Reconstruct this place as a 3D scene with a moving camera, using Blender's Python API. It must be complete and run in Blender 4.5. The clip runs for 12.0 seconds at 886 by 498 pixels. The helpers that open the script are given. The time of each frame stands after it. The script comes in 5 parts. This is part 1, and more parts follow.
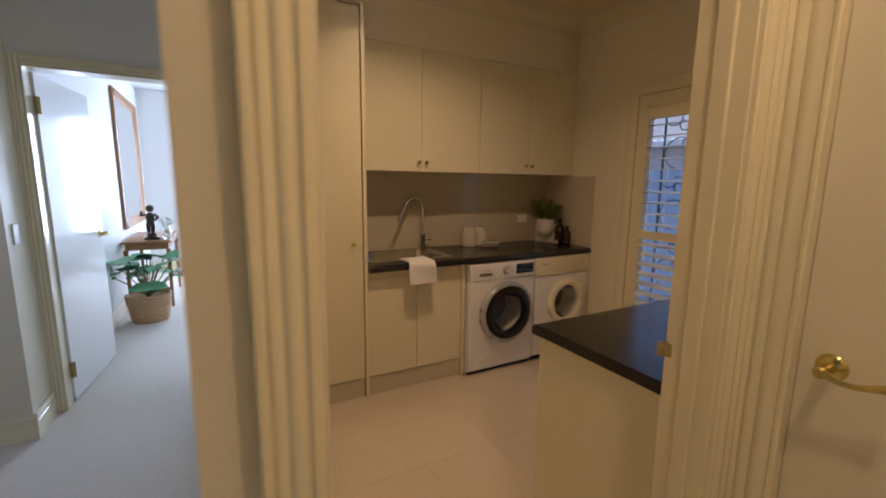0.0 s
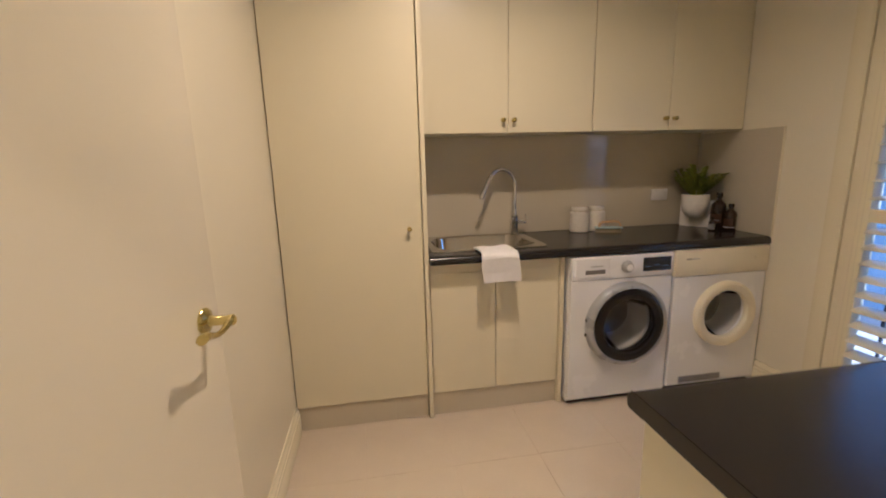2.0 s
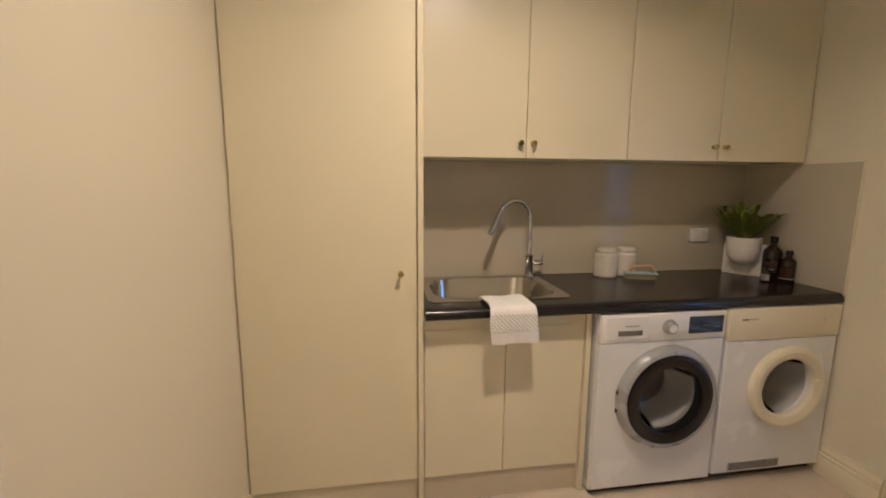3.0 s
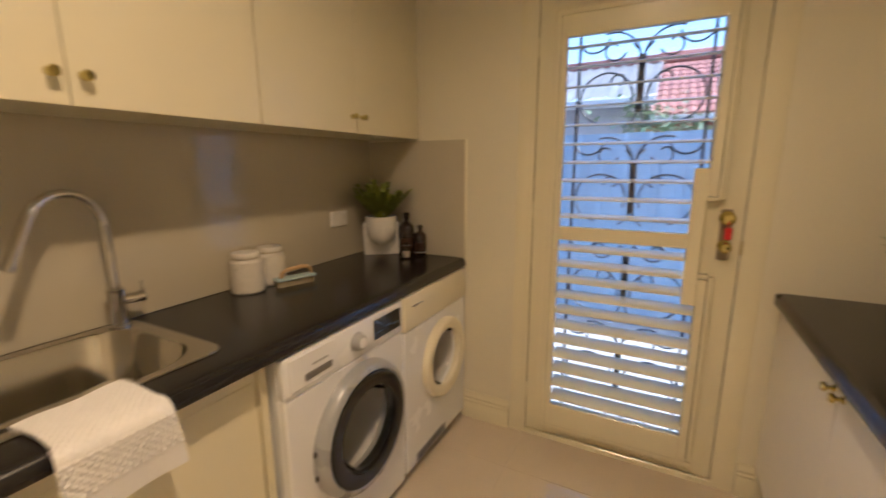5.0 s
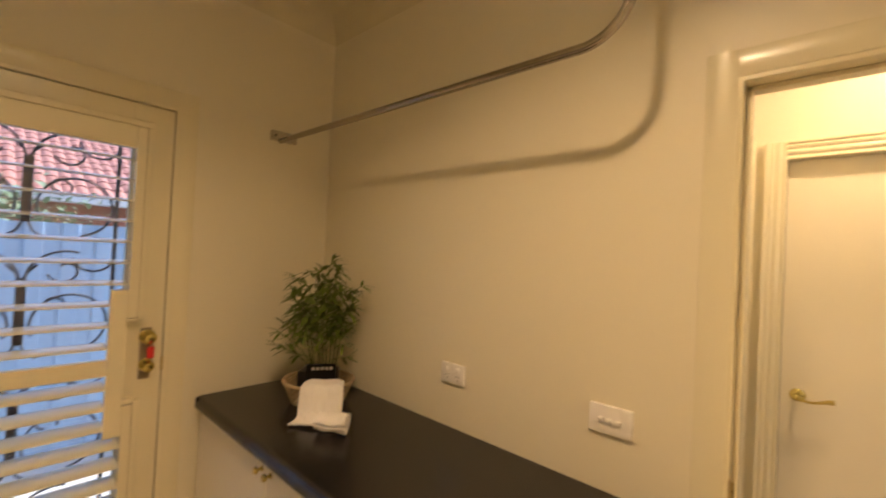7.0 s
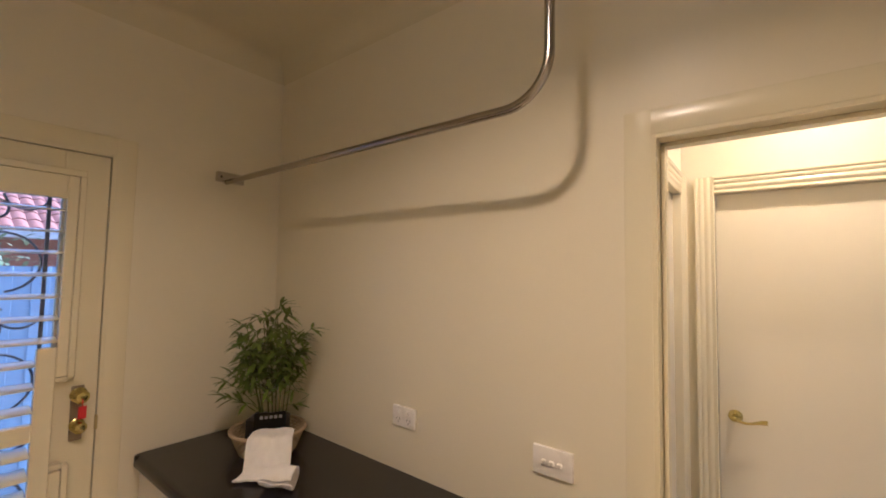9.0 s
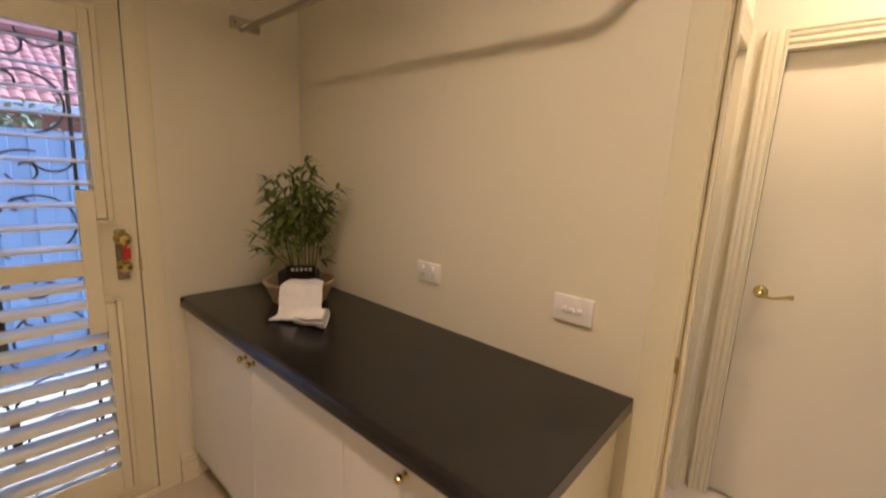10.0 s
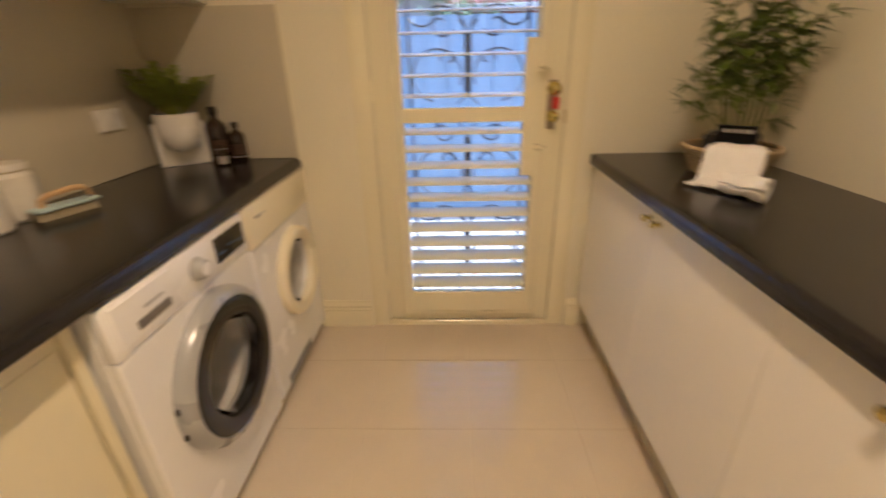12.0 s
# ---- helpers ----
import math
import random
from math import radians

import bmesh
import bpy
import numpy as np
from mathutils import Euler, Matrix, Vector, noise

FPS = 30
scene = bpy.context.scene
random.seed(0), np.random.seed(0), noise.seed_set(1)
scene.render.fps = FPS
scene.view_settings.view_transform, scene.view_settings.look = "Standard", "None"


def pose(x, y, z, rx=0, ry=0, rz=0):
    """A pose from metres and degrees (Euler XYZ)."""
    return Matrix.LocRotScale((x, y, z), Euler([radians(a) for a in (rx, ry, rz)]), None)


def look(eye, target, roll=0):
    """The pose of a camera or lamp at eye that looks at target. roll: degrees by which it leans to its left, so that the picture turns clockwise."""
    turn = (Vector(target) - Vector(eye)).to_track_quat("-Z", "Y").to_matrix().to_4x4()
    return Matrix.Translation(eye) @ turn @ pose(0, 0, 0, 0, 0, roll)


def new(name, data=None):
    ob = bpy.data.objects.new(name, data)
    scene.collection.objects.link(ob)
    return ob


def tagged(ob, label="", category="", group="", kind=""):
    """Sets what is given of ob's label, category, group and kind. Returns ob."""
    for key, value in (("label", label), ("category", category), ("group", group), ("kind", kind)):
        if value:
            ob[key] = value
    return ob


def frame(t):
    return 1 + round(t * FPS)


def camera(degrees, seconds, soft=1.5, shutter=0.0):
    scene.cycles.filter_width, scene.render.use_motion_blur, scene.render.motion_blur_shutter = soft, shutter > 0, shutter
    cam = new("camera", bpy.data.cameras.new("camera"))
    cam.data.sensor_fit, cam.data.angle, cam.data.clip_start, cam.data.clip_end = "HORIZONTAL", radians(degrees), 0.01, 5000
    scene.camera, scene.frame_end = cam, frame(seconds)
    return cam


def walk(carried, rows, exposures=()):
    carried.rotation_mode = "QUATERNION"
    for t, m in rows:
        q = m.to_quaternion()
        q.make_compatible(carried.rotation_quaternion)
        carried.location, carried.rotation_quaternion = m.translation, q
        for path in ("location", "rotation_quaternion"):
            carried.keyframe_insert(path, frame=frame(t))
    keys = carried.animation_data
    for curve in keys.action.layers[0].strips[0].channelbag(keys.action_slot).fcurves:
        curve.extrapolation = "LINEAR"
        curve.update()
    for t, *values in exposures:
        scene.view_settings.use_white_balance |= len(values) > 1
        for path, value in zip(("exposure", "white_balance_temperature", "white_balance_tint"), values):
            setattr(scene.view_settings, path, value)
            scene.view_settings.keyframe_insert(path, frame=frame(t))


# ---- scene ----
cam = camera(93.4, 12.0, soft=1.8, shutter=0.4)
PATH = [
    (0, (0.023, -0.18, 1.436), (0.957, 1.56, 1.121), 0.7),
    (0.5, (0.263, -0.062, 1.335), (1.069, 1.732, 0.97), 0.5),
    (1, (0.421, 0.047, 1.321), (1.018, 1.907, 0.894), 0.1),
    (1.5, (0.507, 0.205, 1.324), (0.937, 2.11, 0.892), -0.9),
    (2, (0.584, 0.329, 1.351), (0.9, 2.263, 0.954), -1.6),
    (2.5, (0.658, 0.498, 1.37), (0.887, 2.46, 1.059), -1.3),
    (2.7, (0.656, 0.602, 1.393), (0.887, 2.566, 1.09), -0.4),
    (4.5, (0.841, 1.285, 1.379), (2.193, 2.697, 0.957), -0.7),
    (5, (0.861, 1.429, 1.38), (2.594, 2.344, 0.984), -0.3),
    (5.5, (0.947, 1.544, 1.392), (2.899, 1.815, 1.051), 0.9),
    (6, (0.973, 1.632, 1.425), (2.9, 1.153, 1.185), 2.6),
    (6.5, (0.91, 1.664, 1.509), (2.577, 0.566, 1.379), 3.2),
    (7, (0.833, 1.654, 1.55), (2.178, 0.175, 1.58), 2.9),
    (7.5, (0.774, 1.662, 1.636), (1.968, 0.062, 1.764), 2.1),
    (7.7, (0.755, 1.651, 1.653), (1.943, 0.051, 1.826), 1.3),
    (9.3, (0.755, 1.608, 1.645), (2.015, 0.055, 1.703), 1.3),
    (9.5, (0.763, 1.599, 1.603), (2.049, 0.068, 1.545), 1.8),
    (10, (0.784, 1.59, 1.488), (2.075, 0.105, 1.125), 2.8),
    (10.5, (0.807, 1.588, 1.377), (2.07, 0.175, 0.74), 2.0),
    (11, (0.816, 1.601, 1.269), (2.161, 0.381, 0.431), 0.1),
    (11.5, (0.854, 1.624, 1.259), (2.493, 0.895, 0.375), -2.0),
    (12, (0.921, 1.623, 1.28), (2.745, 1.681, 0.464), -1.3),
]
EXPOSURES = [
    (0.0, 0.69, 5400, 20),
    (0.5, 1.12, 5050, 20),
    (1.0, 1.34, 4050, 20),
    (1.5, 1.46, 4550, 19),
    (2.5, 1.60, 4350, 14),
    (4.5, 1.43, 5000, 14),
    (5.5, 1.80, 5050, 11),
    (6.5, 1.56, 5100, 10),
    (7.0, 1.56, 5800, 14),
    (7.5, 1.50, 4900, 14),
    (9.5, 1.50, 4650, 20),
    (10.5, 1.54, 5100, 18),
    (11.5, 1.78, 5150, 14),
    (12.0, 1.92, 5050, 14),
]
walk(cam, [(t, look(eye, target, roll)) for t, eye, target, roll in PATH], EXPOSURES)

# ---- main numbers of the plan (metres) ----
XW, XE = 0.13, 2.80          # laundry west and east wall faces
YS, YN = 0.43, 2.92          # laundry south and north wall faces
YH, YB = 0.31, -0.66         # hall north and south faces
XH = 1.09                    # hall east face
H = 2.74                     # ceiling height
JL, JR, JH = 0.119, 0.985, 2.01   # laundry doorway, clear
DN, DS, DH = 1.972, 1.147, 2.082  # garden door opening: north, south, head

# ---- world, sun, lamps ----
world = bpy.data.worlds.new("daylight")
scene.world = world
world.use_nodes = True
wn = world.node_tree.nodes
sky = wn.new("ShaderNodeTexSky")
sky.sky_type, sky.sun_disc, sky.sun_elevation, sky.sun_rotation = "NISHITA", False, radians(47), radians(189)
wn["Background"].inputs["Strength"].default_value = 0.15
world.node_tree.links.new(sky.outputs[0], wn["Background"].inputs["Color"])


def lamp(name, kind, m, energy, colour, **kw):
    d = bpy.data.lights.new(name, kind)
    d.energy, d.color = energy, colour
    for k, v in kw.items():
        if k == "size":
            d.size = v
        elif k == "size_y":
            d.shape, d.size_y = "RECTANGLE", v
        elif k == "disc":
            d.shape, d.size = "DISK", v
        elif k == "angle":
            d.angle = radians(v)
        elif k == "spread":
            d.spread = radians(v)
        elif k == "radius":
            d.shadow_soft_size = v
    ob = new(name, d)
    ob.matrix_world = m
    return ob


WARM = (1.0, 0.62, 0.285)
lamp("sun", "SUN", look((0, 0, 10), (-1.3, 8.1, 10 - 9.0)), 3.4, (1.0, 0.93, 0.82), angle=0.5)
LAMP = (1.10, 1.56, 2.625)
lamp("laundry_lamp", "AREA", pose(LAMP[0], LAMP[1], LAMP[2]), 7.4, WARM, disc=0.10, spread=145)
lamp("hall_lamp", "AREA", pose(0.58, -0.27, 2.645), 4.5, WARM, disc=0.10, spread=155)
# the sky's light in the bright room's window opening
lamp("window_daylight", "AREA", pose(0.45, 7.66, 1.45, -90, 0, 0), 50, (0.80, 0.90, 1.0), size=1.25, size_y=1.65)
# cool daylight added for the wide hall through an unseen, assumed window opening
lamp("hall_added_daylight", "AREA", pose(-3.26, 2.10, 1.4, 90, 0, -90), 4.0, (0.84, 0.88, 1.0), size=1.0, size_y=1.5, spread=70)



# ---- materials ----
def node(nt, kind, **kw):
    n = nt.nodes.new(kind)
    for k, v in kw.items():
        n.inputs[k].default_value = v
    return n


def mat(name, colour, rough=0.5, metal=0.0, vary=0.06, scale=6.0, bump=0.0, grain=180.0, rvary=0.08, coat=0.0, stretch=(1, 1, 1), island=0.0, sheen=0.0, per_object=0.0):
    """A paint, wood, metal or fabric: large stains, fine grain, relief and uneven gloss."""
    m = bpy.data.materials.new(name)
    m.use_nodes = True
    nt = m.node_tree
    b = nt.nodes["Principled BSDF"]
    L = nt.links.new
    tc = nt.nodes.new("ShaderNodeTexCoord")
    mp = node(nt, "ShaderNodeMapping", Scale=stretch)
    L(tc.outputs["Object"], mp.inputs[0])
    big = node(nt, "ShaderNodeTexNoise", Scale=scale, Detail=5.0)
    fine = node(nt, "ShaderNodeTexNoise", Scale=grain, Detail=3.0)
    L(mp.outputs[0], big.inputs["Vector"])
    L(mp.outputs[0], fine.inputs["Vector"])
    mix = nt.nodes.new("ShaderNodeMath")
    mix.operation = "MULTIPLY_ADD"
    L(fine.outputs[0], mix.inputs[0])
    mix.inputs[1].default_value = 0.45
    L(big.outputs[0], mix.inputs[2])
    src = mix.outputs[0]
    if per_object:
        oi = nt.nodes.new("ShaderNodeObjectInfo")
        add = nt.nodes.new("ShaderNodeMath")
        add.operation = "MULTIPLY_ADD"
        L(oi.outputs["Random"], add.inputs[0])
        add.inputs[1].default_value = per_object
        L(src, add.inputs[2])
        src = add.outputs[0]
    if island:
        ge = nt.nodes.new("ShaderNodeNewGeometry")
        add = nt.nodes.new("ShaderNodeMath")
        add.operation = "MULTIPLY_ADD"
        L(ge.outputs["Random Per Island"], add.inputs[0])
        add.inputs[1].default_value = island
        L(src, add.inputs[2])
        src = add.outputs[0]
    span = 0.45 + per_object + island
    r = node(nt, "ShaderNodeMapRange")
    r.inputs["From Min"].default_value, r.inputs["From Max"].default_value = 0.35, 0.35 + span + 0.4
    r.inputs["To Min"].default_value, r.inputs["To Max"].default_value = 1 - vary, 1 + vary
    L(src, r.inputs["Value"])
    hsv = node(nt, "ShaderNodeHueSaturation", Color=(*colour, 1))
    L(r.outputs[0], hsv.inputs["Value"])
    L(hsv.outputs[0], b.inputs["Base Color"])
    rr = node(nt, "ShaderNodeMapRange")
    rr.inputs["From Min"].default_value, rr.inputs["From Max"].default_value = 0.3, 0.7
    rr.inputs["To Min"].default_value, rr.inputs["To Max"].default_value = max(0.02, rough - rvary), min(1, rough + rvary)
    L(big.outputs[0], rr.inputs["Value"])
    L(rr.outputs[0], b.inputs["Roughness"])
    b.inputs["Metallic"].default_value = metal
    b.inputs["Coat Weight"].default_value = coat
    b.inputs["Coat Roughness"].default_value = 0.12
    b.inputs["Sheen Weight"].default_value = sheen
    if bump:
        bp = node(nt, "ShaderNodeBump", Strength=min(1, bump), Distance=0.002)
        L(fine.outputs[0], bp.inputs["Height"])
        L(bp.outputs[0], b.inputs["Normal"])
    return m


def clear_bowl(name, colour):
    """A thin clear bowl with a reflecting surface."""
    m = glass(name, colour, 0.0, 1.04)
    b = m.node_tree.nodes["Principled BSDF"]
    b.inputs["Coat Weight"].default_value = 1.0
    b.inputs["Coat Roughness"].default_value = 0.03
    return m


def glass(name, colour=(1, 1, 1), rough=0.0, ior=1.45):
    m = bpy.data.materials.new(name)
    m.use_nodes = True
    b = m.node_tree.nodes["Principled BSDF"]
    b.inputs["Base Color"].default_value = (*colour, 1)
    b.inputs["Transmission Weight"].default_value = 1
    b.inputs["Roughness"].default_value = rough
    b.inputs["IOR"].default_value = ior
    return m


def glow(name, colour, strength):
    m = bpy.data.materials.new(name)
    m.use_nodes = True
    b = m.node_tree.nodes["Principled BSDF"]
    b.inputs["Base Color"].default_value = (0.9, 0.9, 0.9, 1)
    b.inputs["Emission Color"].default_value = (*colour, 1)
    b.inputs["Emission Strength"].default_value = strength
    return m


M_WALL = mat("wall_paint_cream", (0.755, 0.71, 0.555), 0.46, vary=0.025, scale=2.0, bump=0.10, grain=260)
M_ROOM = mat("room_paint_white", (0.80, 0.80, 0.775), 0.5, vary=0.02, scale=2.0, bump=0.08, grain=240)
M_DOORW = mat("door_gloss_white", (0.80, 0.80, 0.775), 0.12, vary=0.02, scale=2.0, rvary=0.03, coat=0.5)
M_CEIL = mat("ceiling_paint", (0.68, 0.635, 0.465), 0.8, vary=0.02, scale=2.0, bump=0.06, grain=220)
M_GLOSS = mat("trim_gloss_cream", (0.79, 0.735, 0.53), 0.24, vary=0.02, scale=3.0, coat=0.3, rvary=0.03)
# slightly darker trim cream, for a face angled away from the light
M_INNER = mat("inner_trim_cream_shaded", (0.74, 0.695, 0.51), 0.30, vary=0.02, scale=3.0, coat=0.3, rvary=0.03)
M_DOOR = mat("door_gloss_cream", (0.79, 0.745, 0.60), 0.20, vary=0.02, scale=2.0, rvary=0.03, coat=0.25)
M_CAB = mat("cabinet_cream", (0.75, 0.70, 0.51), 0.34, vary=0.015, scale=3.0, bump=0.05, grain=300, rvary=0.015)
# bench fronts whiter than the cream end panel, window light put into colour
M_CAB_LIT = mat("cabinet_window_lit", (0.80, 0.78, 0.74), 0.30, vary=0.015, scale=3.0, bump=0.05, grain=300, rvary=0.015)
M_KICK = mat("kick_board", (0.60, 0.545, 0.41), 0.4, vary=0.03, scale=5.0)
M_TOP = mat("worktop_charcoal_laminate", (0.016, 0.0145, 0.015), 0.23, vary=0.10, scale=9.0, grain=420, rvary=0.01)
M_SPLASH = mat("splashback_taupe", (0.55, 0.505, 0.385), 0.05, vary=0.03, scale=2.0, coat=0.3, rvary=0.02)
M_TILE = mat("floor_tile_cream", (0.62, 0.54, 0.42), 0.065, vary=0.05, scale=7.0, bump=0.03, grain=90, per_object=0.12, coat=0.95, rvary=0.02)
M_TILE.node_tree.nodes["Principled BSDF"].inputs["Coat IOR"].default_value = 1.8
M_TILE.node_tree.nodes["Principled BSDF"].inputs["Coat Roughness"].default_value = 0.03
M_GROUT = mat("grout", (0.585, 0.505, 0.39), 0.7, vary=0.12, scale=20, bump=0.4)
M_CARPET = mat("carpet_beige", (0.72, 0.66, 0.56), 0.95, vary=0.10, scale=60, bump=0.9, grain=420, sheen=0.3)
M_BRASS = mat("polished_brass", (0.63, 0.54, 0.19), 0.17, metal=1.0, vary=0.08, scale=40)
M_BRASSD = mat("aged_brass", (0.48, 0.40, 0.20), 0.32, metal=1.0, vary=0.15, scale=60)
M_CHROME = mat("chrome", (0.75, 0.74, 0.72), 0.09, metal=1.0, vary=0.03, scale=20, rvary=0.03)
M_STEEL = mat("brushed_steel", (0.56, 0.54, 0.50), 0.13, metal=1.0, vary=0.04, scale=5, rvary=0.04)
M_WHITE = mat("appliance_white_enamel", (0.84, 0.85, 0.875), 0.22, vary=0.015, scale=4, coat=0.2)
M_YELLOWED = mat("yellowed_plastic", (0.80, 0.75, 0.58), 0.36, vary=0.05, scale=7)
M_GREYP = mat("silver_grey_plastic", (0.40, 0.41, 0.43), 0.32, metal=0.15, vary=0.03, scale=9)
M_BLACK = mat("black_gloss", (0.012, 0.012, 0.013), 0.10, vary=0.2, scale=9)
# for small dark parts, also the shade colour for gaps and pin holes
M_DARK = mat("dark_parts_and_gap_shade", (0.05, 0.045, 0.04), 0.8, vary=0.2, scale=20)
M_RUBBER = mat("grey_rubber", (0.18, 0.17, 0.16), 0.6, vary=0.1, scale=30)
# seal and liner grey, lightened to carry the glass bowls' side reflection
M_SEAL = mat("pale_grey_seal_sheen", (0.50, 0.50, 0.49), 0.35, vary=0.06, scale=14)
# steel taken dark grey, the shade inside the drums put into it
M_DRUM = mat("drum_steel_shaded", (0.16, 0.155, 0.15), 0.45, metal=0.3, vary=0.08, scale=12)
M_PLASTIC = mat("white_plastic", (0.82, 0.80, 0.76), 0.3, vary=0.02, scale=20)
M_IRON = mat("painted_wrought_iron", (0.055, 0.06, 0.075), 0.45, vary=0.2, scale=40, bump=0.2)
M_GLASS = glass("window_glass")


# ---- mesh helpers ----
def box(bm, x0, x1, y0, y1, z0, z1, bevel=0.0, seg=1):
    t = bmesh.new()
    bmesh.ops.create_cube(t, size=1, matrix=Matrix.Translation(((x0 + x1) / 2, (y0 + y1) / 2, (z0 + z1) / 2)) @ Matrix.Diagonal((x1 - x0, y1 - y0, z1 - z0, 1)))
    if bevel:
        bmesh.ops.bevel(t, geom=t.edges[:], offset=bevel, segments=seg, profile=0.5, affect="EDGES")
    merge(bm, t)
    return bm


def merge(bm, t, m=None):
    if m is not None:
        t.transform(m)
    me = bpy.data.meshes.new("tmp")
    t.to_mesh(me)
    t.free()
    bm.from_mesh(me)
    bpy.data.meshes.remove(me)


def lathe(bm, profile, m=None, seg=32, caps=True):
    """Turns (radius, height) pairs round z."""
    t = bmesh.new()
    rings = []
    for r, z in profile:
        if r < 1e-5:
            rings.append([t.verts.new((0, 0, z))])
        else:
            rings.append([t.verts.new((r * math.cos(2 * math.pi * i / seg), r * math.sin(2 * math.pi * i / seg), z)) for i in range(seg)])
    for a, b in zip(rings, rings[1:]):
        for i in range(seg):
            j = (i + 1) % seg
            if len(a) == 1 and len(b) == 1:
                continue
            if len(a) == 1:
                t.faces.new((a[0], b[j], b[i]))
            elif len(b) == 1:
                t.faces.new((a[i], a[j], b[0]))
            else:
                t.faces.new((a[i], a[j], b[j], b[i]))
    if caps:
        for r in (rings[0], rings[-1]):
            if len(r) > 2:
                t.faces.new(r)
    bmesh.ops.recalc_face_normals(t, faces=t.faces[:])
    merge(bm, t, m)
    return bm


def tube(bm, pts, r, seg=10, radii=None, flat=1.0):
    """A round bar along points."""
    pts = [Vector(p) for p in pts]
    t = bmesh.new()
    rings = []
    up = None
    for i, p in enumerate(pts):
        d = (pts[min(i + 1, len(pts) - 1)] - pts[max(i - 1, 0)]).normalized()
        if up is None:
            up = d.orthogonal().normalized()
        up = (up - d * up.dot(d)).normalized()
        side = d.cross(up)
        rr = radii[i] if radii else r
        rings.append([t.verts.new(p + (up * math.cos(2 * math.pi * k / seg) + side * math.sin(2 * math.pi * k / seg) * flat) * rr) for k in range(seg)])
    for a, b in zip(rings, rings[1:]):
        for k in range(seg):
            t.faces.new((a[k], a[(k + 1) % seg], b[(k + 1) % seg], b[k]))
    t.faces.new(rings[0][::-1])
    t.faces.new(rings[-1])
    bmesh.ops.recalc_face_normals(t, faces=t.faces[:])
    merge(bm, t)
    return bm


def prism(bm, profile, m, length):
    """Extrudes a closed (x, y) profile along z by length, then places it by m."""
    t = bmesh.new()
    a = [t.verts.new((x, y, 0)) for x, y in profile]
    b = [t.verts.new((x, y, length)) for x, y in profile]
    n = len(a)
    for i in range(n):
        t.faces.new((a[i], a[(i + 1) % n], b[(i + 1) % n], b[i]))
    t.faces.new(a[::-1])
    t.faces.new(b)
    bmesh.ops.recalc_face_normals(t, faces=t.faces[:])
    merge(bm, t, m)
    return bm


def axes(o, x, y, z):
    """A pose at o whose x, y and z axes point as given."""
    m = Matrix.Identity(4)
    for i, v in enumerate((x, y, z)):
        m[0][i], m[1][i], m[2][i] = v
    m.translation = o
    return m


def holed(bm, x0, x1, z0, z1, y0, y1, c, r, seg=48):
    """An upright plate with a round hole at c, facing south."""
    t = bmesh.new()
    rings = []
    for y, rr in ((y1, r), (y0 + 0.003, r), (y0, r + 0.003)):
        rings.append([t.verts.new((c[0] + rr * math.cos(2 * math.pi * i / seg), y, c[2] + rr * math.sin(2 * math.pi * i / seg))) for i in range(seg)])
    for y, e in ((y0, 0.004), (y0 + 0.004, 0.0), (y1, 0.0)):
        ring_ = []
        for i in range(seg):
            dx, dz = math.cos(2 * math.pi * i / seg), math.sin(2 * math.pi * i / seg)
            k = min(((x1 - e - c[0]) if dx > 0 else (c[0] - x0 - e)) / max(abs(dx), 1e-6), ((z1 - e - c[2]) if dz > 0 else (c[2] - z0 - e)) / max(abs(dz), 1e-6))
            ring_.append(t.verts.new((c[0] + dx * k, y, c[2] + dz * k)))
        for px, pz in ((x0 + e, z0 + e), (x1 - e, z0 + e), (x0 + e, z1 - e), (x1 - e, z1 - e)):
            near = min(ring_, key=lambda v: (v.co.x - px) ** 2 + (v.co.z - pz) ** 2)
            near.co.x, near.co.z = px, pz
        rings.append(ring_)
    for a, b_ in zip(rings, rings[1:]):
        for i in range(seg):
            t.faces.new((a[i], a[(i + 1) % seg], b_[(i + 1) % seg], b_[i]))
    bmesh.ops.recalc_face_normals(t, faces=t.faces[:])
    merge(bm, t)


def shell(bm, x0, x1, y0, y1, z0, z1, w=0.012):
    """A cabinet case open to the south, in one piece."""
    t = bmesh.new()
    bmesh.ops.create_cube(t, size=1, matrix=Matrix.Translation(((x0 + x1) / 2, (y0 + y1) / 2, (z0 + z1) / 2)) @ Matrix.Diagonal((x1 - x0, y1 - y0, z1 - z0, 1)))
    bmesh.ops.delete(t, geom=[f for f in t.faces if f.normal.y < -0.5], context="FACES")
    bmesh.ops.solidify(t, geom=t.faces[:], thickness=w)
    merge(bm, t)


def mesh(name, bm, material, smooth=35):
    me = bpy.data.meshes.new(name)
    bm.to_mesh(me)
    bm.free()
    me.materials.append(material)
    if smooth:
        me.polygons.foreach_set("use_smooth", [True] * len(me.polygons))
        me.set_sharp_from_angle(angle=radians(smooth))
    return me


def part(name, bm, material, parent, label="", smooth=35):
    ob = new(name, mesh(name, bm, material, smooth))
    ob.parent = parent
    if label:
        ob["label"] = label
    return ob


def thing(name, label, category, group="", kind="", at=None):
    ob = new(name)
    ob.empty_display_size = 0.05
    if at is not None:
        ob.matrix_world = at
    return tagged(ob, label, category, group, kind)


def solid(name, bm, material, label, category="", kind="structure", group="", smooth=35):
    return tagged(new(name, mesh(name, bm, material, smooth)), label, category, group, kind)


def B():
    return bmesh.new()


